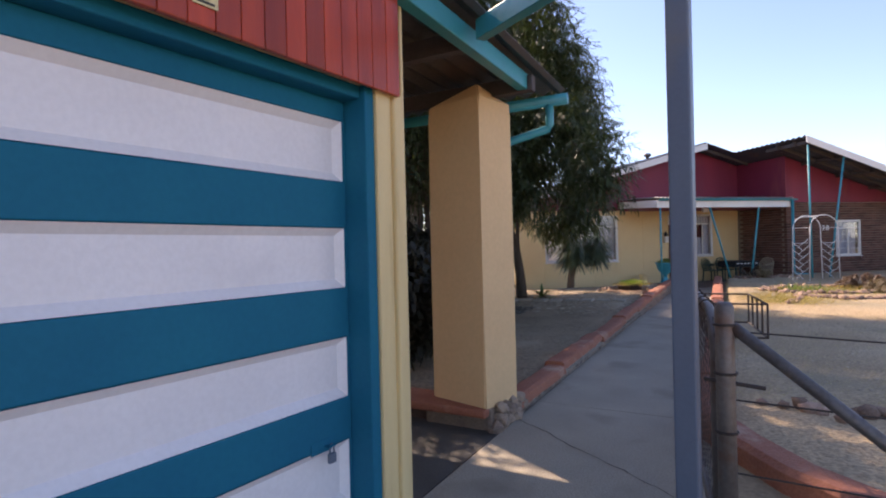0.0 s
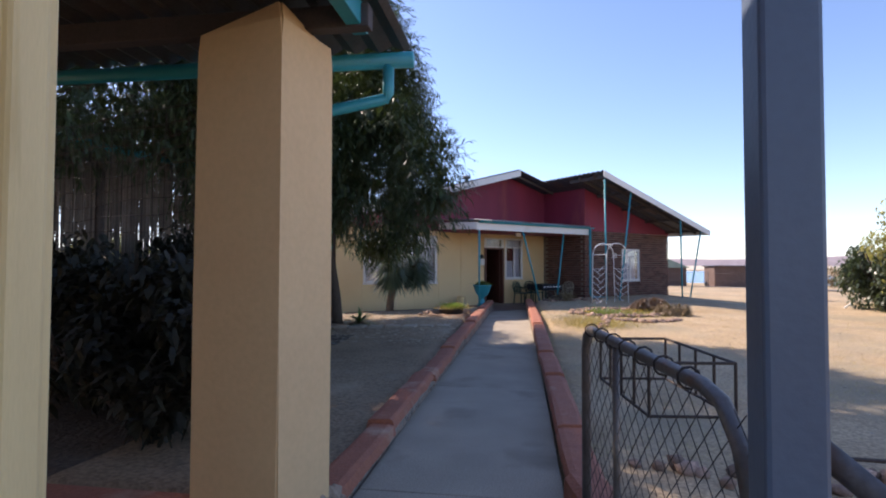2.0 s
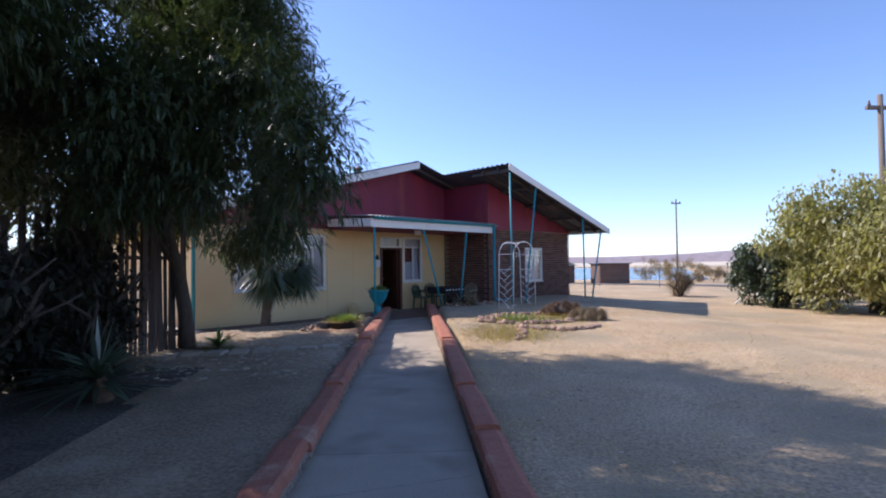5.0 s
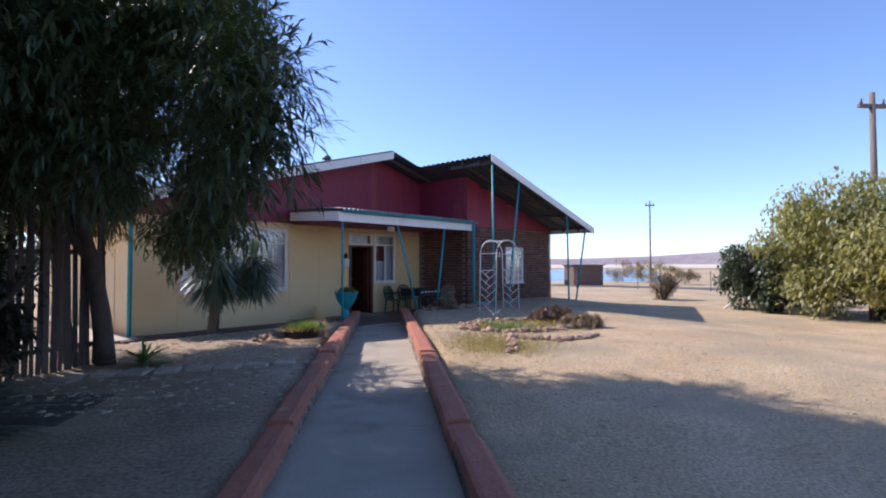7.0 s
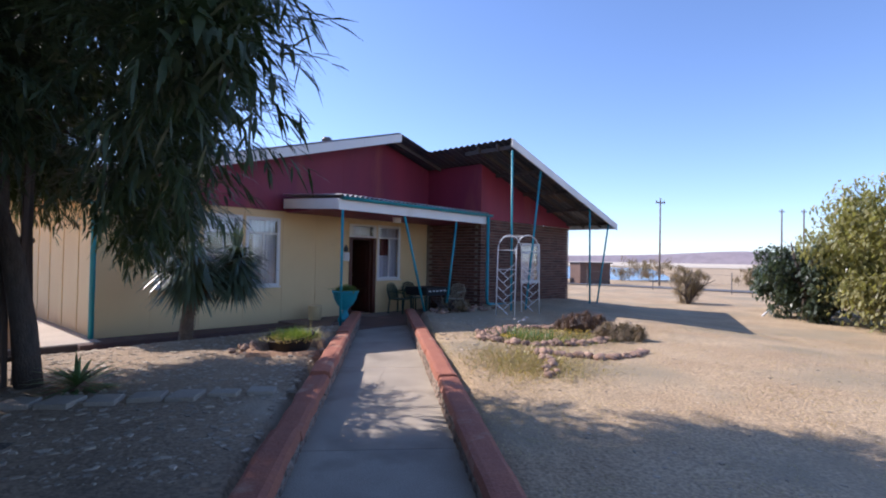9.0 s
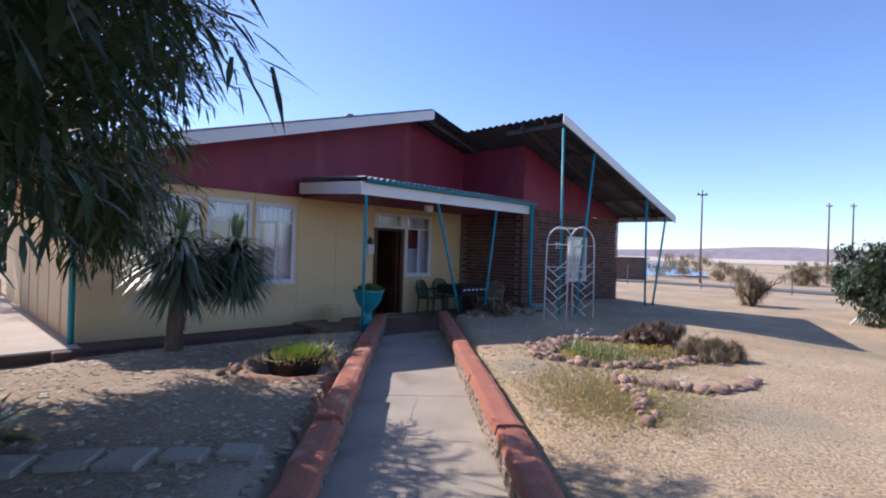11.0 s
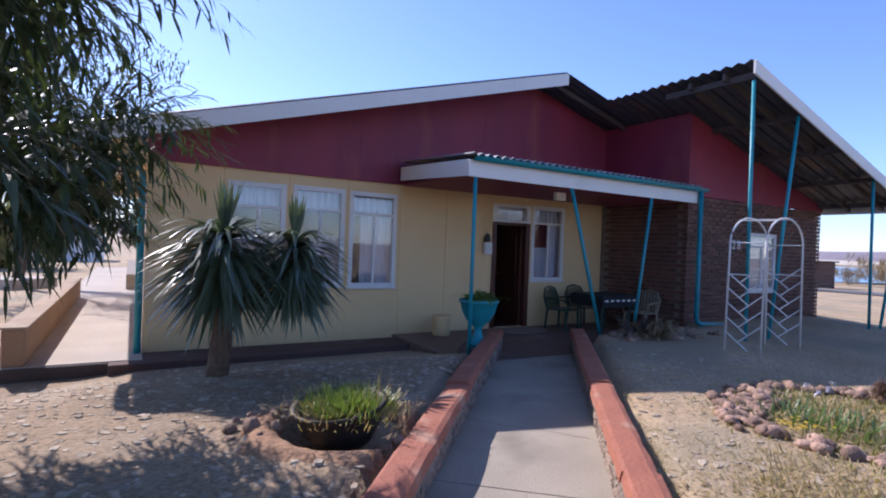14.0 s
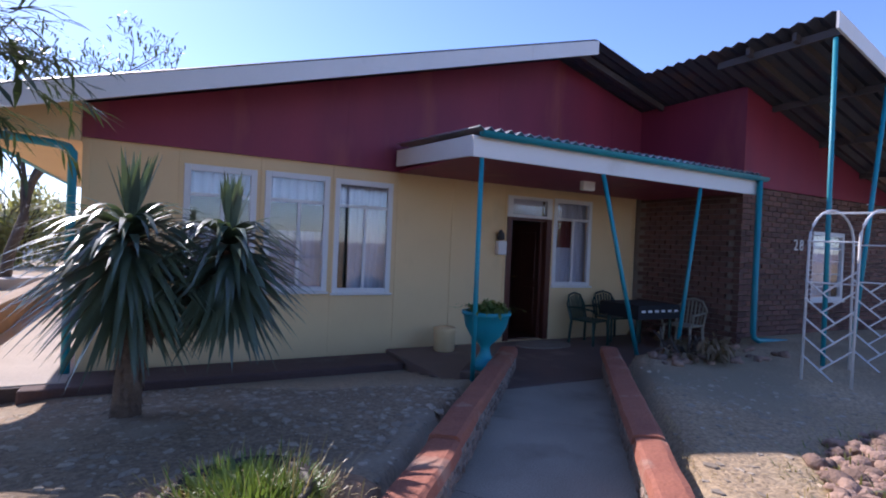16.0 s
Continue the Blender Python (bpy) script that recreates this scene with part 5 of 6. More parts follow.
def sword_plant(name, heads, trunk, label, cat, seed, length, width, n, deep=0.1, fall=1.45, mats=(YUCCA,), sag=0.5):
    rnd = random.Random(seed)
    root = thing(name, trunk[0], label, cat)
    bm = B()
    t0, top = Vector(trunk[0]), Vector(heads[0][0])
    fork = t0.lerp(top, 0.5) + Vector((0.03, 0.02, 0))
    for i, (h, _) in enumerate(heads):
        pts = [t0 + Vector((0, 0, -0.1)), t0.lerp(top, 0.3) + Vector((0.02, 0.01, 0)), fork, Vector(h)] if i == 0 else [fork - Vector((0, 0, 0.1)), fork.lerp(Vector(h), 0.6), Vector(h)]
        tube(bm, pts, [0.11, 0.09, 0.085, 0.06][-len(pts):] if i == 0 else 0.055, 10)
        for z in np.linspace(0.0, 0.98, 34 if i == 0 else 14):
            j = min(int(z * (len(pts) - 1)), len(pts) - 2)
            p = pts[j].lerp(pts[j + 1], z * (len(pts) - 1) - j)
            for k in range(9):
                an = rnd.uniform(0, 6.28)
                blade(bm, p + Vector((math.cos(an) * 0.075, math.sin(an) * 0.075, 0)), Vector((math.cos(an) * 0.5, math.sin(an) * 0.5, -0.9)), rnd.uniform(0.06, 0.13), 0.035, 0.1, 2)
    part("trunk", bm, YUCCATRUNK, root, "short shaggy trunk of old leaf bases", None, False)
    for h, s in heads:
        bm = B()
        m = int(n * s)
        for k in range(m):
            f = (k + 0.5) / m
            an = k * 2.399 + rnd.uniform(-0.25, 0.25)
            young = f < 0.05
            el = rnd.uniform(1.2, 1.5) if young else 0.8 - fall * f ** 1.15 + rnd.uniform(-0.16, 0.16)
            d = Vector((math.cos(an) * math.cos(el), math.sin(an) * math.cos(el), math.sin(el)))
            long = length * s * rnd.uniform(0.85, 1.1) * (0.66 if young else 1.0 - 0.18 * f)
            blade(bm, Vector(h) + Vector((0, 0, deep * (0.3 - f))), d, long, width, 0.03 if young else sag * rnd.uniform(0.7, 1.2) * (1.0 - 0.75 * f), 7)
        part("leaf_head", bm, mats[0], root, "rosette of stiff arching sword-shaped leaves", None, True)
    return root


sword_plant("yucca", [((-3.85, 14.68, 1.45), 1.0), ((-3.27, 15.0, 1.42), 0.86)], [(-3.98, 14.82, 0.1)], "two-headed yucca with grey-green sword leaves", "yucca", 51, 0.84, 0.06, 440, 0.34, 1.75, sag=0.7)
sword_plant("agave", [((-3.73, 11.53, 0.25), 1.0)], [(-3.73, 11.53, 0.15)], "low spiky agave at the foot of the tree", "agave", 52, 0.5, 0.04, 70, 0.05, 0.9, (IRISLEAF,), 0.4)
sword_plant("agave", [((-3.9, 8.75, 0.35), 1.0)], [(-3.9, 8.75, 0.1)], "large arching agave in the tree's shade", "agave", 53, 0.95, 0.055, 90, 0.1, 0.9, sag=0.5)


def tuft(bm, c, n, rnd, length, width, spread=0.5, droop=0.5):
    for _ in range(n):
        a = rnd.uniform(0, 6.28)
        q = Vector(c) + Vector((math.cos(a), math.sin(a), 0)) * rnd.random() * spread * 0.5
        d = Vector((math.cos(a) * rnd.uniform(0, spread * 2), math.sin(a) * rnd.uniform(0, spread * 2), 1))
        blade(bm, q, d, length * rnd.uniform(0.5, 1.2), width, droop * rnd.random(), 3)


def bush(name, at, size, seed, label, material, per, length, width, centres=40, trunk=True, squash=1.0):
    rnd = random.Random(seed)
    root = thing(name, at, label, "bush")
    base = Vector(at)
    if trunk:
        bm, tips = B(), []
        for k in range(4):
            limb(bm, base + Vector((rnd.uniform(-0.2, 0.2), rnd.uniform(-0.2, 0.2), -0.1)), Vector((rnd.uniform(-0.6, 0.6), rnd.uniform(-0.6, 0.6), 1)), size[2] * 0.5, 0.05 + size[2] * 0.015, rnd, 2, tips)
        part("trunk", bm, BARK, root, "", None, True)
    cs = []
    for k in range(centres):
        v = Vector((rnd.gauss(0, 1), rnd.gauss(0, 1), rnd.gauss(0, 1))).normalized() * (0.45 + 0.45 * rnd.random())
        cs.append((base + Vector((v.x * size[0], v.y * size[1], size[2] * (0.52 + 0.5 * v.z))), 0.22 * size[2] * rnd.uniform(0.5, 1.0)))
    bm = B()
    leaf_mass(bm, cs, per, rnd, length, width, 0.3, 0.1)
    part("crown", bm, material, root)
    return root


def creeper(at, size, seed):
    bush("creeper", at, size, seed, "half-dry creeper behind the carport and under the tree, shade put in its leaf colour", SHADELEAF, 170, 0.12, 0.05, 60)


# leaf colour carries the shade behind the carport and below the tree
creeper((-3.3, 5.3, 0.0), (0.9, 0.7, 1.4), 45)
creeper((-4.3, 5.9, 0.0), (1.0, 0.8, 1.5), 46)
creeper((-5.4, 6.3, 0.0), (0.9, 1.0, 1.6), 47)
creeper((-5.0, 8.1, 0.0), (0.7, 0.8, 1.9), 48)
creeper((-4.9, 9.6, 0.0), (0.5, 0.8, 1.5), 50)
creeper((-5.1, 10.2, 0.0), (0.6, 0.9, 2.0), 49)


bush("bush", (11.6, 16.6, 0.0), (2.9, 3.4, 3.6), 61, "big round yellow-green bush on the yard's edge", BUSHLEAF, 480, 0.13, 0.055, 95)
bush("bush", (10.6, 19.3, 0.0), (1.2, 1.7, 2.1), 62, "dark glossy green hedge bush", HEDGELEAF, 300, 0.13, 0.06, 40)
bush("bush", (12.2, 21.6, 0.0), (1.6, 1.8, 2.1), 63, "dark glossy green hedge bush", HEDGELEAF, 300, 0.13, 0.06, 40)
bush("bush", (10.3, 24.8, 0.0), (0.65, 0.65, 1.25), 64, "dry grey-brown twiggy bush beyond the yard", DRYLEAF, 120, 0.22, 0.012, 26)


# ---- planters ----
def make_urn():
    u = thing("urn", (-1.72, 17.55, 0.15), "teal painted goblet urn planted with succulents", "urn")
    at = (-1.72, 17.5, 0.14)
    bm = B()
    lathe(bm, [(0.15, 0), (0.15, 0.06), (0.10, 0.10), (0.06, 0.18), (0.055, 0.24), (0.08, 0.28), (0.17, 0.36), (0.235, 0.48), (0.26, 0.60), (0.28, 0.61), (0.28, 0.65), (0.24, 0.65), (0.23, 0.58)], 28, at)
    part("bowl", bm, TEAL, u, "fluted teal bowl on a foot", None, True)
    rnd = random.Random(71)
    bm = B()
    for k in range(26):
        a, q = rnd.uniform(0, 6.28), 0.2 * math.sqrt(rnd.random())
        leaf_mass(bm, [(Vector((at[0] + 0.03 + q * math.cos(a), at[1] + q * math.sin(a), at[2] + 0.66 + 0.5 * (0.2 - q))), 0.06)], 24, rnd, 0.075, 0.03, 0.4, -0.2)
    for k in range(8):
        a = rnd.uniform(0, 6.28)
        spray(bm, Vector((at[0] + 0.24 * math.cos(a), at[1] + 0.24 * math.sin(a), at[2] + 0.66)), Vector((math.cos(a), math.sin(a), 0.3)), rnd, 0.18, 7, 0.05, 0.02)
    part("plant", bm, GRASS, u, "trailing green plant")
    bm = B()
    box(bm, -1.95, 17.25, -0.05, -1.5, 17.75, 0.14, 0.02)
    setting("urn_base", bm, PLINTH, "low dull red plinth under the urn", "plinth")


make_urn()


def make_pot():
    c = (-2.13, 13.58, 0.115)
    p = thing("iron_pot", c, "half-sunken black iron pot with bright green grass", "pot")
    bm = B()
    lathe(bm, [(0.1, 0.0), (0.2, 0.05), (0.27, 0.16), (0.29, 0.27), (0.33, 0.30), (0.33, 0.32), (0.29, 0.31), (0.27, 0.26), (0.02, 0.25)], 28, c)
    bm.transform(Matrix.Translation(c) @ pose(0, 0, 0, 6, -5, 0) @ Matrix.Translation([-q for q in c]))
    part("pot", bm, POTIRON, p, "", None, True)
    rnd = random.Random(72)
    bm = B()
    for k in range(110):
        a, q = rnd.uniform(0, 6.28), 0.125 * math.sqrt(rnd.random())
        tuft(bm, (c[0] + 0.05 + q * math.cos(a), c[1] + q * math.sin(a), c[2] + 0.27), 16, rnd, 0.19 - 0.4 * q, 0.011, 0.5, 0.7)
    part("grass", bm, GRASS, p, "bright green grass")
    bm = B()
    for k in range(120):
        a, q = rnd.uniform(0, 6.28), 0.15 + 0.09 * rnd.random()
        tuft(bm, (c[0] + q * math.cos(a), c[1] + q * math.sin(a), c[2] + 0.27), 8, rnd, 0.11, 0.008, 0.7, 0.8)
    for k in range(26):
        tuft(bm, (c[0] + rnd.uniform(0.12, 0.26), c[1] + rnd.uniform(-0.1, 0.15), c[2] + 0.27), 2, rnd, 0.3, 0.006, 0.5, 0.9)
    part("dry_grass", bm, STRAW, p, "straw-dry blades")
    bm = B()
    rows = []
    for i, q in enumerate((0.37, 0.45, 0.54, 0.64, 0.76)):
        row = []
        for k in range(40):
            a = k * math.tau / 40
            w = q * (1 + (0.3 * i / 4) * noise.noise(Vector((math.cos(a) * 1.6, math.sin(a) * 1.6, 4))) + 0.03 * rnd.uniform(-1, 1))
            x, y = c[0] + w * math.cos(a), c[1] + w * math.sin(a)
            row.append(bm.verts.new((x, y, height(x, y) + (0.03 if 0 < i < 4 else -0.03) + 0.012 * rnd.uniform(-1, 1))))
        rows.append(row)
    for u, w in zip(rows, rows[1:]):
        for k in range(40):
            bm.faces.new((u[k], u[(k + 1) % 40], w[(k + 1) % 40], w[k]))
    setting("ground_mound", bm, REDSOIL, "low ring of turned reddish soil round the sunken pot", "soil", smooth=True)


make_pot()


def make_bed():
    rnd = random.Random(81)
    g = thing("bed_plants", (1.9, 15.2, 0.18), "low green and straw ground cover with yellow flowers", "plants", "", "stuff")

    def inside(n):
        out = []
        while len(out) < n:
            x, y = rnd.uniform(0.75, 3.1), rnd.uniform(14.2, 16.1)
            c = False
            for (xa, ya), (xb, yb) in zip(BED, BED[1:] + BED[:1]):
                if (ya > y) != (yb > y) and x < (xb - xa) * (y - ya) / (yb - ya) + xa:
                    c = not c
            if c:
                out.append((x, y, height(x, y)))
        return out

    bm = B()
    for c in inside(210):
        tuft(bm, c, 16, rnd, 0.10, 0.012, 0.9, 0.8)
    part("ground_cover", bm, BEDGREEN, g, "low green cover")
    bm = B()
    for c in inside(150):
        tuft(bm, c, 16, rnd, 0.11, 0.009, 1.0, 0.9)
    tails = []
    for k in range(560):
        f = rnd.random()
        x, y = 0.55 + 1.2 * rnd.random() * (0.65 + 0.35 * f), 12.4 + 1.55 * f
        if noise.noise(Vector((x * 3, y * 3, 1))) > -0.25:
            tails.append((x, y, height(x, y)))
    for c in tails:
        tuft(bm, c, 13, rnd, 0.10, 0.010, 1.6, 1.0)
    part("dry_grass", bm, STRAW, g, "trampled straw-coloured grass")
    bm = B()
    for c in tails:
        tuft(bm, c, 6, rnd, 0.085, 0.010, 1.3, 0.9)
    part("half_dry_grass", bm, HALFDRY, g, "yellowing green grass")
    bm = B()
    for cx, cy in ((2.35, 15.05), (2.2, 15.0), (2.5, 15.15), (2.1, 15.15), (1.05, 14.55), (1.12, 14.5), (2.6, 15.0)):
        for k in range(16):
            x, y = cx + rnd.gauss(0, 0.08), cy + rnd.gauss(0, 0.08)
            z = height(x, y) + rnd.uniform(0.07, 0.13)
            for a in np.arange(0, 6.28, 1.05):
                blade(bm, Vector((x, y, z)), Vector((math.cos(a), math.sin(a), 0.3)), 0.02, 0.012, 0.2, 2)
    part("flowers", bm, FLOWERY, g, "small yellow flowers")
    iris = thing("iris", (1.35, 14.85, 0.18), "clump of iris with pale violet flowers", "flower")
    bm = B()
    for cx, cy, n in ((1.35, 14.9, 40), (1.2, 15.0, 22), (1.6, 14.7, 26), (1.8, 14.55, 18), (1.5, 14.8, 26)):
        tuft(bm, (cx, cy, height(cx, cy)), n, rnd, 0.26, 0.018, 0.6, 0.5)
    part("leaves", bm, IRISLEAF, iris, "upright sword-shaped leaves")
    for x, y, z in ((1.42, 14.82, 0.33), (1.33, 14.78, 0.30), (1.48, 14.88, 0.36), (1.28, 14.86, 0.34)):
        bm = B()
        for k in range(12):
            a = rnd.uniform(0, 6.28)
            blade(bm, Vector((x, y, z + height(x, y))), Vector((math.cos(a), math.sin(a), rnd.uniform(-0.5, 0.8))), 0.04, 0.022, 0.5, 2)
        part("flower", bm, FLOWERV, iris, "pale violet petals")
    bush("shrub", (2.75, 15.75, 0.16), (0.55, 0.35, 0.42), 82, "low reddish-brown dry shrub in the bed", REDDISH, 130, 0.1, 0.008, 40, False)
    bush("shrub", (3.05, 14.85, 0.12), (0.55, 0.45, 0.36), 83, "low grey lavender-like shrub in the bed", DRYLEAF, 130, 0.11, 0.008, 40, False)


make_bed()


# ---- garden arch ----
def make_arch():
    root = thing("garden_arch", (1.85, 18.0, 0.2), "white metal garden arch with chevron lattice sides", "arch")
    c0, c1, c2, c3 = Vector((1.6, 17.9, 0)), Vector((1.98, 17.72, 0)), Vector((2.78, 18.5, 0)), Vector((2.4, 18.7, 0))
    zb, zs, zt = 0.16, 1.72, 2.08

    def hoop(a, b):
        m, h = (a + b) / 2, (b - a) / 2
        pts = [a + Vector((0, 0, zb))]
        for t in np.linspace(math.pi, 0, 13):
            pts.append(m + h * math.cos(t) * 0.92 + Vector((0, 0, zs + (zt - zs) * math.sin(t))))
        pts.append(b + Vector((0, 0, zb)))
        return pts

    for a, b in ((c0, c3), (c1, c2)):
        part("hoop", tube(B(), hoop(a, b), 0.014, 8), WHITE, root, "", None, True)
    for a, b in ((c0, c1), (c3, c2)):
        for z in (zb + 0.05, 0.75 * zs, zs):
            part("cross_bar", tube(B(), [a + Vector((0, 0, z)), b + Vector((0, 0, z))], 0.008, 6), WHITE, root)
        z, s = zb + 0.36, 0.2
        while z < 1.5:
            lo, hi = a.lerp(b, 0.64), a.lerp(b, 0.36)
            part("lattice_bar", tube(B(), [a + Vector((0, 0, z)), lo + Vector((0, 0, z - 0.24))], 0.009, 6), WHITE, root)
            part("lattice_bar", tube(B(), [b + Vector((0, 0, z + s / 2)), hi + Vector((0, 0, z + s / 2 - 0.24))], 0.009, 6), WHITE, root)
            z += s
    for t in (0.35, 0.65):
        p, q = hoop(c0, c3), hoop(c1, c2)
        i = 1 + int(12 * t)
        part("cross_bar", tube(B(), [p[i], q[i]], 0.008, 6), WHITE, root)


make_arch()


# ---- stoop things ----
def chair(at, turn, material, label):
    root = thing("patio_chair", at, label, "chair", "chairs on the stoop", "", turn)
    m = root.matrix_basis @ Matrix.Diagonal((1.05, 1.0, 0.9, 1))
    bm = B()
    box(bm, -0.22, -0.22, 0.41, 0.22, 0.22, 0.44, 0.012)
    part("seat", bm, material, root, "", m)
    for x in (-0.2, 0.2):
        for y in (-0.2, 0.2):
            part("leg", tube(B(), [(x * 1.12, y * 1.12, 0), (x, y, 0.42)], 0.022, 6), material, root, "", m)
        part("armrest", tube(B(), [(x * 1.15, -0.2, 0.42), (x * 1.25, -0.22, 0.63), (x * 1.25, 0.1, 0.66), (x * 1.1, 0.24, 0.64)], 0.02, 6), material, root, "", m)
    part("back_rim", tube(B(), [(-0.21, 0.2, 0.42), (-0.23, 0.27, 0.7), (-0.15, 0.30, 0.85), (0, 0.31, 0.89), (0.15, 0.30, 0.85), (0.23, 0.27, 0.7), (0.21, 0.2, 0.42)], 0.018, 6), material, root, "", m)
    for k in range(-3, 4):
        part("back_slat", tube(B(), [(k * 0.055, 0.21, 0.42), (k * 0.058, 0.29, 0.86 - abs(k) * 0.02)], 0.014, 5), material, root, "", m)


for u, v, a, mt, lb in ((13.35, 15.55, 42 + 15, GREENPLASTIC, "dark green plastic patio chair by the table"), (14.1, 15.75, 42 - 5, GREENPLASTIC, "dark green plastic patio chair by the table"), (14.6, 14.75, 42 - 80, BEIGEPLASTIC, "beige plastic patio chair with a lattice back")):
    p = W(u, v)
    chair((p.x, p.y, 0.013), a, mt, lb)
tb = W(13.95, 15.05)
table = thing("patio_table", (tb.x, tb.y, 0.013), "small patio table under a black cloth", "table", turn=42)
bm = B()
box(bm, 13.5, 14.7, 0.68, 14.35, 15.4, 0.72, 0.01)
part("tabletop", bm, GREENPLASTIC, table, "", HM)
for u in (13.56, 14.29):
    for v in (14.76, 15.34):
        part("leg", tube(B(), [(u, v, 0.013), (u, v, 0.69)], 0.025, 8), GREENPLASTIC, table, "", HM)
cloth = thing("tablecloth", (tb.x, tb.y, 0.72), "black tablecloth with a row of white printed marks", "tablecloth", turn=42)
bm = B()
box(bm, 13.46, 14.66, 0.722, 14.39, 15.44, 0.73, 0.003)
box(bm, 13.455, 14.652, 0.52, 14.395, 14.66, 0.73, 0.003)
box(bm, 13.452, 14.662, 0.52, 13.46, 15.44, 0.73, 0.003)
part("cloth", bm, BLACKCLOTH, cloth, "", HM)
for k in range(6):
    bm = B()
    box(bm, 13.52 + k * 0.145, 14.648, 0.625, 13.60 + k * 0.145, 14.651, 0.66)
    part("print", bm, WHITE, cloth, "white unreadable print", HM)
box_at = W(11.93, WALLV, 1.5)
mb = thing("wall_lantern", box_at, "white wall box with a black lantern above it", "lamp", turn=42)
bm = B()
box(bm, 11.84, WALLV - 0.11, 1.40, 12.0, WALLV - 0.013, 1.62, 0.012)
part("box", bm, WHITE, mb, "", HM)
bm = B()
lathe(bm, [(0.03, 0), (0.06, 0.02), (0.055, 0.1), (0.03, 0.14), (0.01, 0.17)], 12, (11.9, WALLV - 0.08, 1.63))
part("lantern", bm, DARKGREY, mb, "black lantern", HM, True)
fl = thing("porch_light", W(12.4, 14.7, 2.4), "white rectangular bulkhead light under the porch roof", "lamp", turn=42)
bm = B()
box(bm, 12.27, 14.66, 2.36, 12.49, 14.74, 2.50, 0.015)
part("housing", bm, WHITE, fl, "", HM)
bucket = thing("bucket", W(10.75, 15.75, 0.0), "cream painted drum standing against the wall", "bucket")
bm = B()
bp = W(10.75, 15.7, 0.012)
lathe(bm, [(0.13, 0), (0.15, 0.02), (0.15, 0.28), (0.16, 0.30), (0.16, 0.33), (0.02, 0.335)], 20, bp)
part("drum", bm, YELLOW, bucket, "", None, True)
dm = thing("door_mat", W(12.5, 15.6, 0.013), "pale oval woven mat before the door", "mat")
bm = B()
lathe(bm, [(0.5, 0), (0.5, 0.012), (0.46, 0.018), (0.01, 0.018)], 28)
bm.transform(HM @ Matrix.Translation((12.5, 15.65, 0.0125)) @ Matrix.Diagonal((1, 0.6, 1, 1)))
part("mat", bm, ROPEMAT, dm)
for ch, u in (("2", 16.4), ("8", 16.57)):
    cu = bpy.data.curves.new("digit", "FONT")
    cu.body, cu.size, cu.extrude = ch, 0.26, 0.006
    o = new("house_number", cu)
    o.matrix_basis = HM @ Matrix.Translation((u, WV - 0.008, 1.68)) @ pose(0, 0, 0, 90, 0, 0)
    me = bpy.data.meshes.new_from_object(o.evaluated_get(bpy.context.evaluated_depsgraph_get()))
    me.materials.append(WHITE)
    bpy.data.objects.remove(o)
    o = new("house_number", me)
    o.matrix_basis = HM @ Matrix.Translation((u, WV - 0.008, 1.68)) @ pose(0, 0, 0, 90, 0, 0)
    tagged(o, "white metal house number on the brick wall", "number", "house number")
# dry planter heap by the porch
bush("shrub", tuple(W(12.95, 13.35, 0.12)), (0.55, 0.55, 0.55), 84, "half-dead dry shrub in the stony porch bed", DRYLEAF, 60, 0.12, 0.03, 16, True)
r = random.Random(19)
spots = []
for k in range(60):
    p = W(r.uniform(12.2, 14.3), r.uniform(12.9, 13.7))
    spots.append((p.x, p.y, r.uniform(0.04, 0.08)))
stone_things("porch_stone", spots, "dark brown stone heaped in the porch bed", "stone", "porch bed stones", 24)

# ---- beside the house ----
low = thing("low_wall_side", W(5.15, 19.5, 0), "low plastered garden wall with a pale coping beside the drive", "wall", "", "structure")
bm = B()
box(bm, 4.98, 15.56, -0.02, 5.2, 23.1, 0.40, 0.02)
part("wall", bm, mat("mud_plaster", (0.42, 0.27, 0.16), (0.34, 0.21, 0.13), 2.0, 0.95, 0.4), low, "mud-brown plaster", HM)
bm = B()
box(bm, 4.96, 15.55, 0.402, 5.22, 23.12, 0.43, 0.012)
part("coping", bm, mat("worn_plaster", (0.50, 0.38, 0.27), (0.38, 0.28, 0.19), 3.0, 0.95, 0.5), low, "worn pale coping", HM)
low2 = thing("low_wall_back", W(6.2, 29.0, 0), "low stone garden wall behind the house", "wall", "", "structure")
bm = B()
box(bm, 6.1, 25.0, -0.2, 6.35, 34.0, 0.4, 0.02)
part("wall", bm, MORTAR, low2, "", HM)
bush("bush", tuple(W(1.0, 40.0, -0.4)), (3.0, 3.0, 4.0), 91, "leafy tree beyond the drive", BUSHLEAF, 120, 0.3, 0.12, 50)
bush("bush", tuple(W(8.5, 46.0, -0.4)), (3.0, 3.0, 4.5), 92, "leafy tree beyond the drive", HEDGELEAF, 120, 0.3, 0.12, 50)
bush("bush", tuple(W(-6.0, 34.0, -0.3)), (3.0, 3.0, 3.6), 93, "leafy tree beyond the drive", BUSHLEAF, 120, 0.3, 0.12, 50)
p = W(3.3, 27.9)
post_t = thing("tree", (p.x, p.y, 0), "bare pale tree trunk in a square concrete ring", "tree", "yard trees")
tips = []
bm = B()
limb(bm, Vector((p.x, p.y, -0.2)), Vector((0.05, 0, 1)), 4.0, 0.16, random.Random(5), 3, tips)
part("trunk", bm, BARK, post_t, "", None, True)
bm = B()
leaf_mass(bm, [(t, 0.7) for t in tips], 60, random.Random(6), 0.2, 0.05, 0.3, 0.2)
part("crown", bm, WILLOW, post_t)
bm = B()
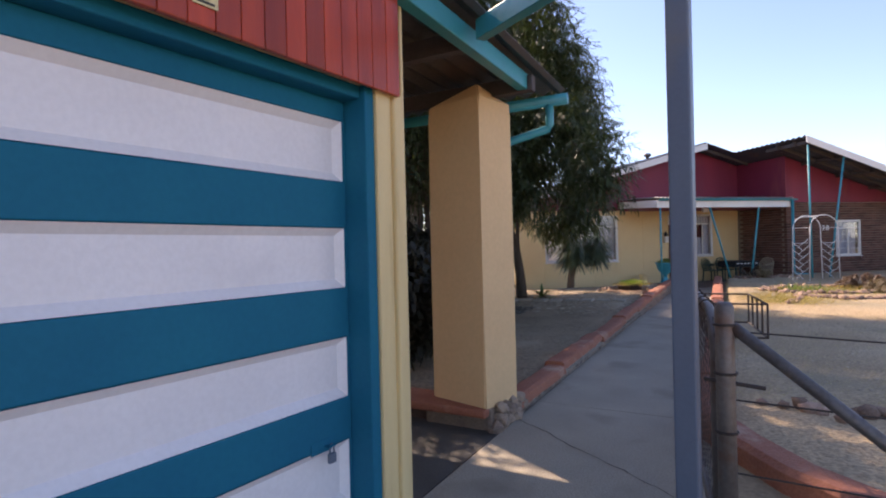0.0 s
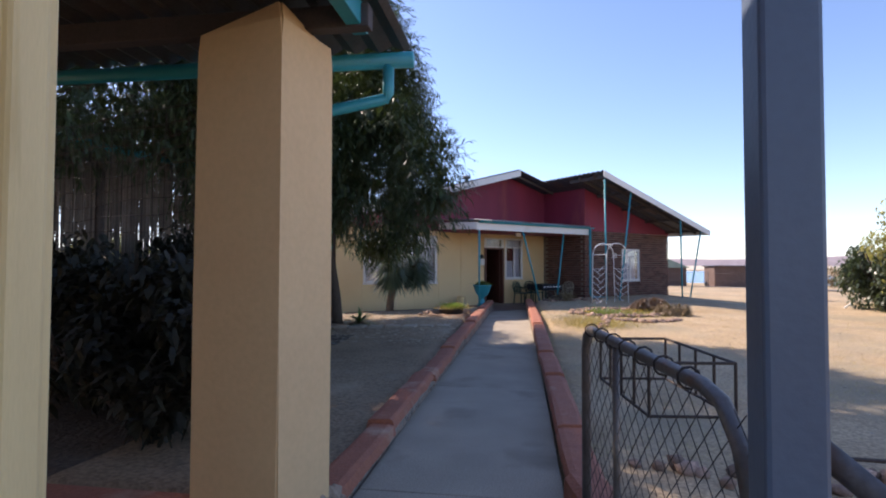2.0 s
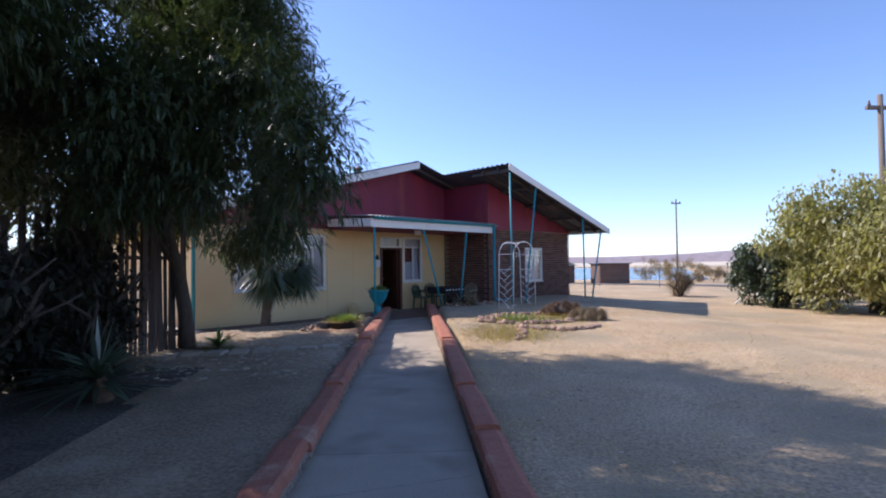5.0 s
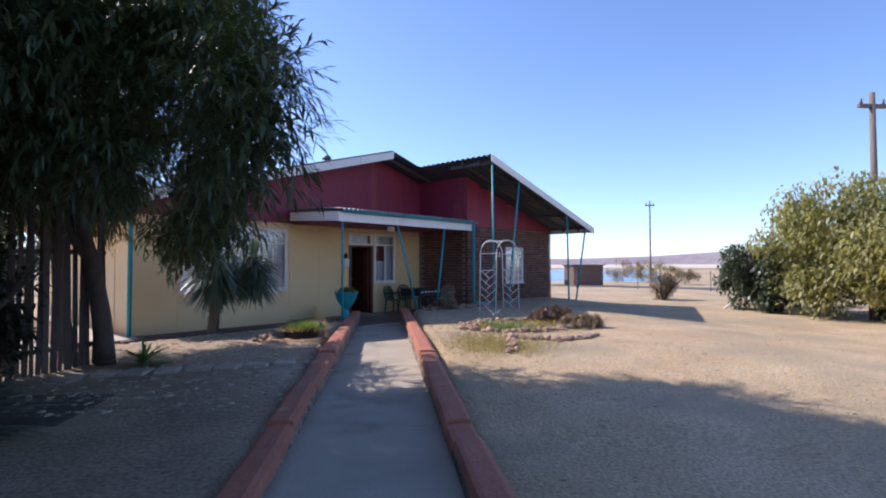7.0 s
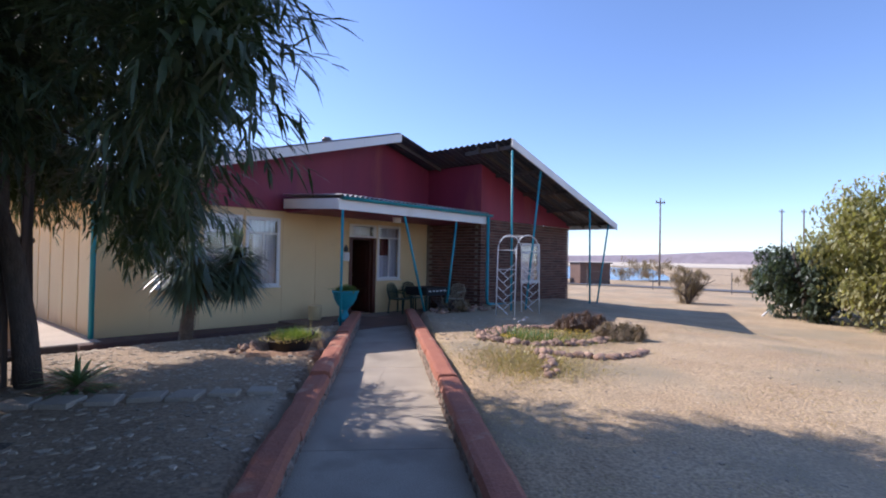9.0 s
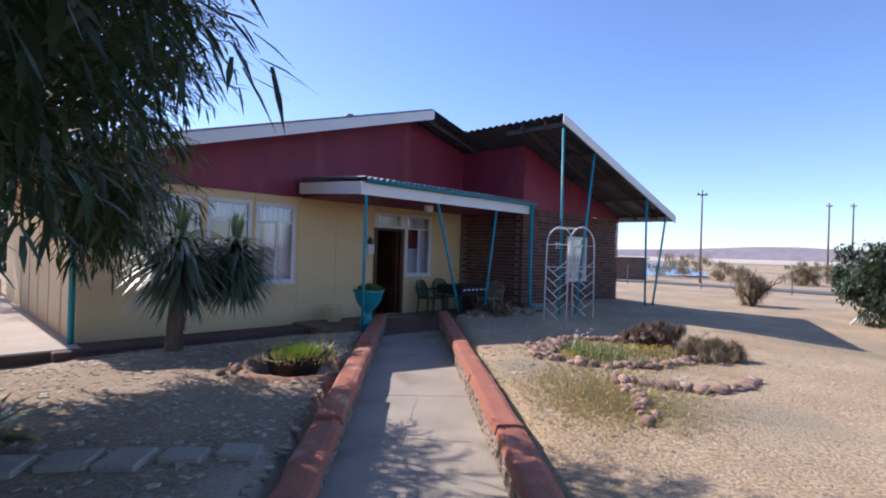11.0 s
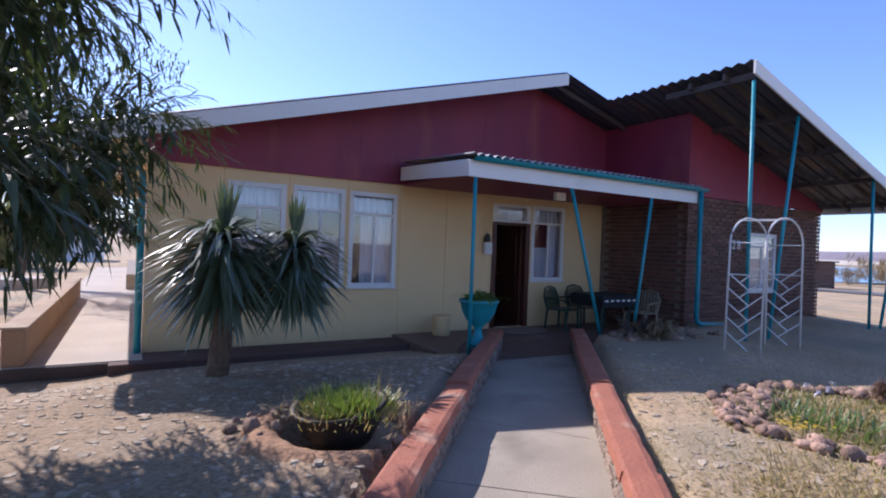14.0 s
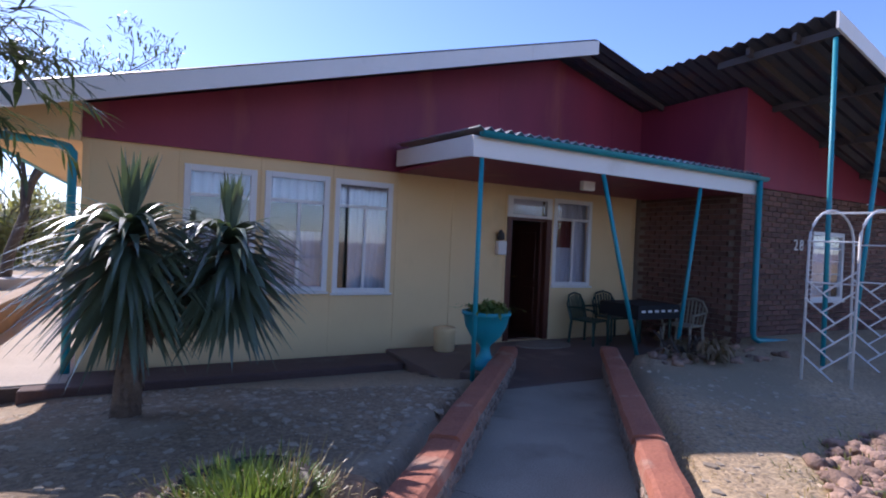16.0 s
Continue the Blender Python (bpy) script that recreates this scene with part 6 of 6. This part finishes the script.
box(bm, p.x - 0.7, p.y - 0.7, -0.2, p.x + 0.7, p.y + 0.7, 0.1, 0.02)
setting("tree_ring", bm, SLAB, "square concrete ring round a tree", "kerb")
shed = thing("far_house", W(-2.0, 62.0, -1), "pale low house far beyond the drive", "house")
bm = B()
box(bm, -8, 62, -2, 4, 68, 1.6)
part("wall", bm, WHITE, shed, "", HM)
bm = B()
prism(bm, [(-8.4, 1.6), (4.4, 1.6), (-2, 3.0)], 61.6, 68.4)
part("roof", bm, GALV, shed, "", HM)
for u in (-6.5, -3.0, 0.5):
    bm = B()
    box(bm, u, 61.96, 0.0, u + 1.2, 61.995, 1.1)
    part("window", bm, DARKGREY, shed, "", HM)

# ---- the distance ----
bm = B()
ROAD = [(-8, 88.5), (5, 65), (16.8, 43.8), (24, 31), (36, 9), (60, -34)]
L, R = [], []
for i, q in enumerate(ROAD):
    a, b = Vector((*ROAD[max(0, i - 1)], 0)), Vector((*ROAD[min(len(ROAD) - 1, i + 1)], 0))
    d = (b - a).normalized()
    s = Vector((d.y, -d.x, 0)) * 3.9
    for lst, sg in ((L, 1), (R, -1)):
        v = Vector((*q, 0)) + s * sg
        lst.append(bm.verts.new((v.x, v.y, height(v.x, v.y) + 0.06)))
for k in range(len(ROAD) - 1):
    bm.faces.new((L[k], L[k + 1], R[k + 1], R[k]))
setting("road", bm, ASPHALT, "grey asphalt road crossing behind the yard", "road")
bm = B()
c0 = [bm.verts.new(p) for p in ((20, 215, -5.4), (70, 195, -5.4), (118, 210, -5.4), (330, 640, -5.4), (160, 800, -5.4), (20, 700, -5.4))]
bm.faces.new(c0)
setting("water_lake", bm, WATER, "calm blue lake in the distance", "water")
bm = B()
pts = []
for k in range(81):
    a = radians(-75 + 150 * k / 80)
    x, y = 1500 * math.sin(a), 1500 * math.cos(a)
    h = 14 + 34 * max(0, noise.noise(Vector((k * 0.11, 0, 7))) + 0.35) + 2 * noise.noise(Vector((k * 0.7, 0, 2)))
    pts.append((x, y, h))
rows = [[bm.verts.new((x, y, -12)) for x, y, h in pts], [bm.verts.new((x * 1.05, y * 1.05, h * 0.75)) for x, y, h in pts], [bm.verts.new((x * 1.12, y * 1.12, h)) for x, y, h in pts]]
for q, w in zip(rows, rows[1:]):
    for k in range(80):
        bm.faces.new((q[k], q[k + 1], w[k + 1], w[k]))
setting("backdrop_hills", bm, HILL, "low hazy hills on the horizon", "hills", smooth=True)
bm = B()
for k in range(40):
    a0, a1 = radians(-60 + 3 * k), radians(-57 + 3 * k)
    bm.faces.new([bm.verts.new(p) for p in ((1100 * math.sin(a0), 1100 * math.cos(a0), -6.0), (1100 * math.sin(a1), 1100 * math.cos(a1), -6.0), (1380 * math.sin(a1), 1380 * math.cos(a1), 2.0), (1380 * math.sin(a0), 1380 * math.cos(a0), 2.0))])
setting("backdrop_shore", bm, SANDFLAT, "pale sandy far shore", "shore")


def power_pole(x, y, top, r):
    z = height(x, y)
    root = thing("power_pole", (x, y, z), "wooden power pole with a short crossarm", "pole", "power poles")
    part("pole", tube(B(), [(x, y, z - 0.2), (x, y, top)], r, 10, 0.7), POLEWOOD, root, "", None, True)
    bm = B()
    box(bm, x - 0.5, y - 0.06, top - 0.5, x + 0.5, y + 0.06, top - 0.38, 0.01)
    part("crossarm", bm, POLEWOOD, root)
    for k in (-0.4, 0.4):
        bm = B()
        lathe(bm, [(0.04, 0), (0.06, 0.05), (0.03, 0.1), (0.05, 0.15), (0.01, 0.18)], 10, (x + k, y, top - 0.38))
        part("insulator", bm, GALV, root, "", None, True)


power_pole(25.9, 55.4, 7.9, 0.1)
power_pole(14.95, 20.0, 7.0, 0.12)
power_pole(62, 84, 10.5, 0.16)
power_pole(65, 83, 10.5, 0.16)
hut = thing("outbuilding", (20.4, 58.5, -1), "low brown brick outbuilding beyond the road", "shed")
bm = B()
box(bm, 18.8, 58, -1.5, 22.0, 61, 1.35, 0.02)
part("wall", bm, BROWNWALL, hut)
bm = B()
box(bm, 18.6, 57.8, 1.352, 22.2, 61.2, 1.45, 0.02)
part("roof", bm, ROOFSHEET, hut)
hut2 = thing("outbuilding", (14.5, 62, -1), "low outbuilding with a pale green roof", "shed")
bm = B()
box(bm, 12.5, 61, -1.5, 17.0, 65, 1.2, 0.02)
part("wall", bm, BROWNWALL, hut2)
bm = B()
prism(bm, [(12.2, 1.2), (17.3, 1.2), (14.7, 2.3)], 60.7, 65.3)
part("roof", bm, mat("green_sheet", (0.30, 0.36, 0.28), None, 2.0, 0.6, 0.05), hut2, "pale green sheet roof")
far = thing("boundary_fence", (14, 31, -0.3), "thin wire fence on steel stakes along the road", "fence")
for k in range(9):
    x, y = 8.5 + 2.6 * k, 39.5 - 2.9 * k
    z = height(x, y)
    part("stake", tube(B(), [(x, y, z - 0.2), (x, y, z + 1.1)], 0.025, 6), GALV, far)
for h in (0.5, 0.95):
    part("wire", tube(B(), [(8.5 + 2.6 * k, 39.5 - 2.9 * k, height(8.5 + 2.6 * k, 39.5 - 2.9 * k) + h) for k in range(9)], 0.006, 4), GALV, far)
for k, (x, y, s) in enumerate(((33, 62, 1.6), (38, 58, 1.3), (44, 60, 1.8), (30, 70, 2.0), (52, 55, 1.5), (36, 75, 2.2), (48, 70, 2.0))):
    bush("bush", (x, y, height(x, y)), (s * 1.6, s * 1.6, s * 1.5), 100 + k, "bare brown thorn bush beyond the road", DRYLEAF, 60, 0.5, 0.05, 30, False)
bm = B()
tube(bm, [(9.9, 20.3, 0.02), (11.0, 20.6, 0.75)], 0.03, 8)
pl = thing("prop_pipe", (9.9, 20.3, 0), "pale pipe leaning into the hedge", "pipe")
part("pipe", bm, WHITE, pl, "", None, True)
net = thing("garden_net", (-3.3, 4.6, 1.7), "torn dark netting strung between the carport posts", "net")
na, nb = Vector((-2.2, 4.35, 0)), Vector((-5.0, 5.0, 0))
bm = B()
for k in range(9):
    z = 1.7 + 0.1 * k
    tube(bm, [na.lerp(nb, f) + Vector((0, 0, z - 0.1 * math.sin(f * 3.1) + 0.02 * math.sin(f * 17 + k))) for f in np.linspace(0, 1, 12)], 0.003, 4)
for k in range(30):
    p = na.lerp(nb, k / 29)
    tube(bm, [p + Vector((0, 0, 1.68 - 0.1 * math.sin(k / 29 * 3.1))), p + Vector((0.01 * math.sin(k * 3), 0, 2.5 - 0.1 * math.sin(k / 29 * 3.1)))], 0.0025, 4)
part("mesh", bm, WIRE, net, "sagging dark mesh")
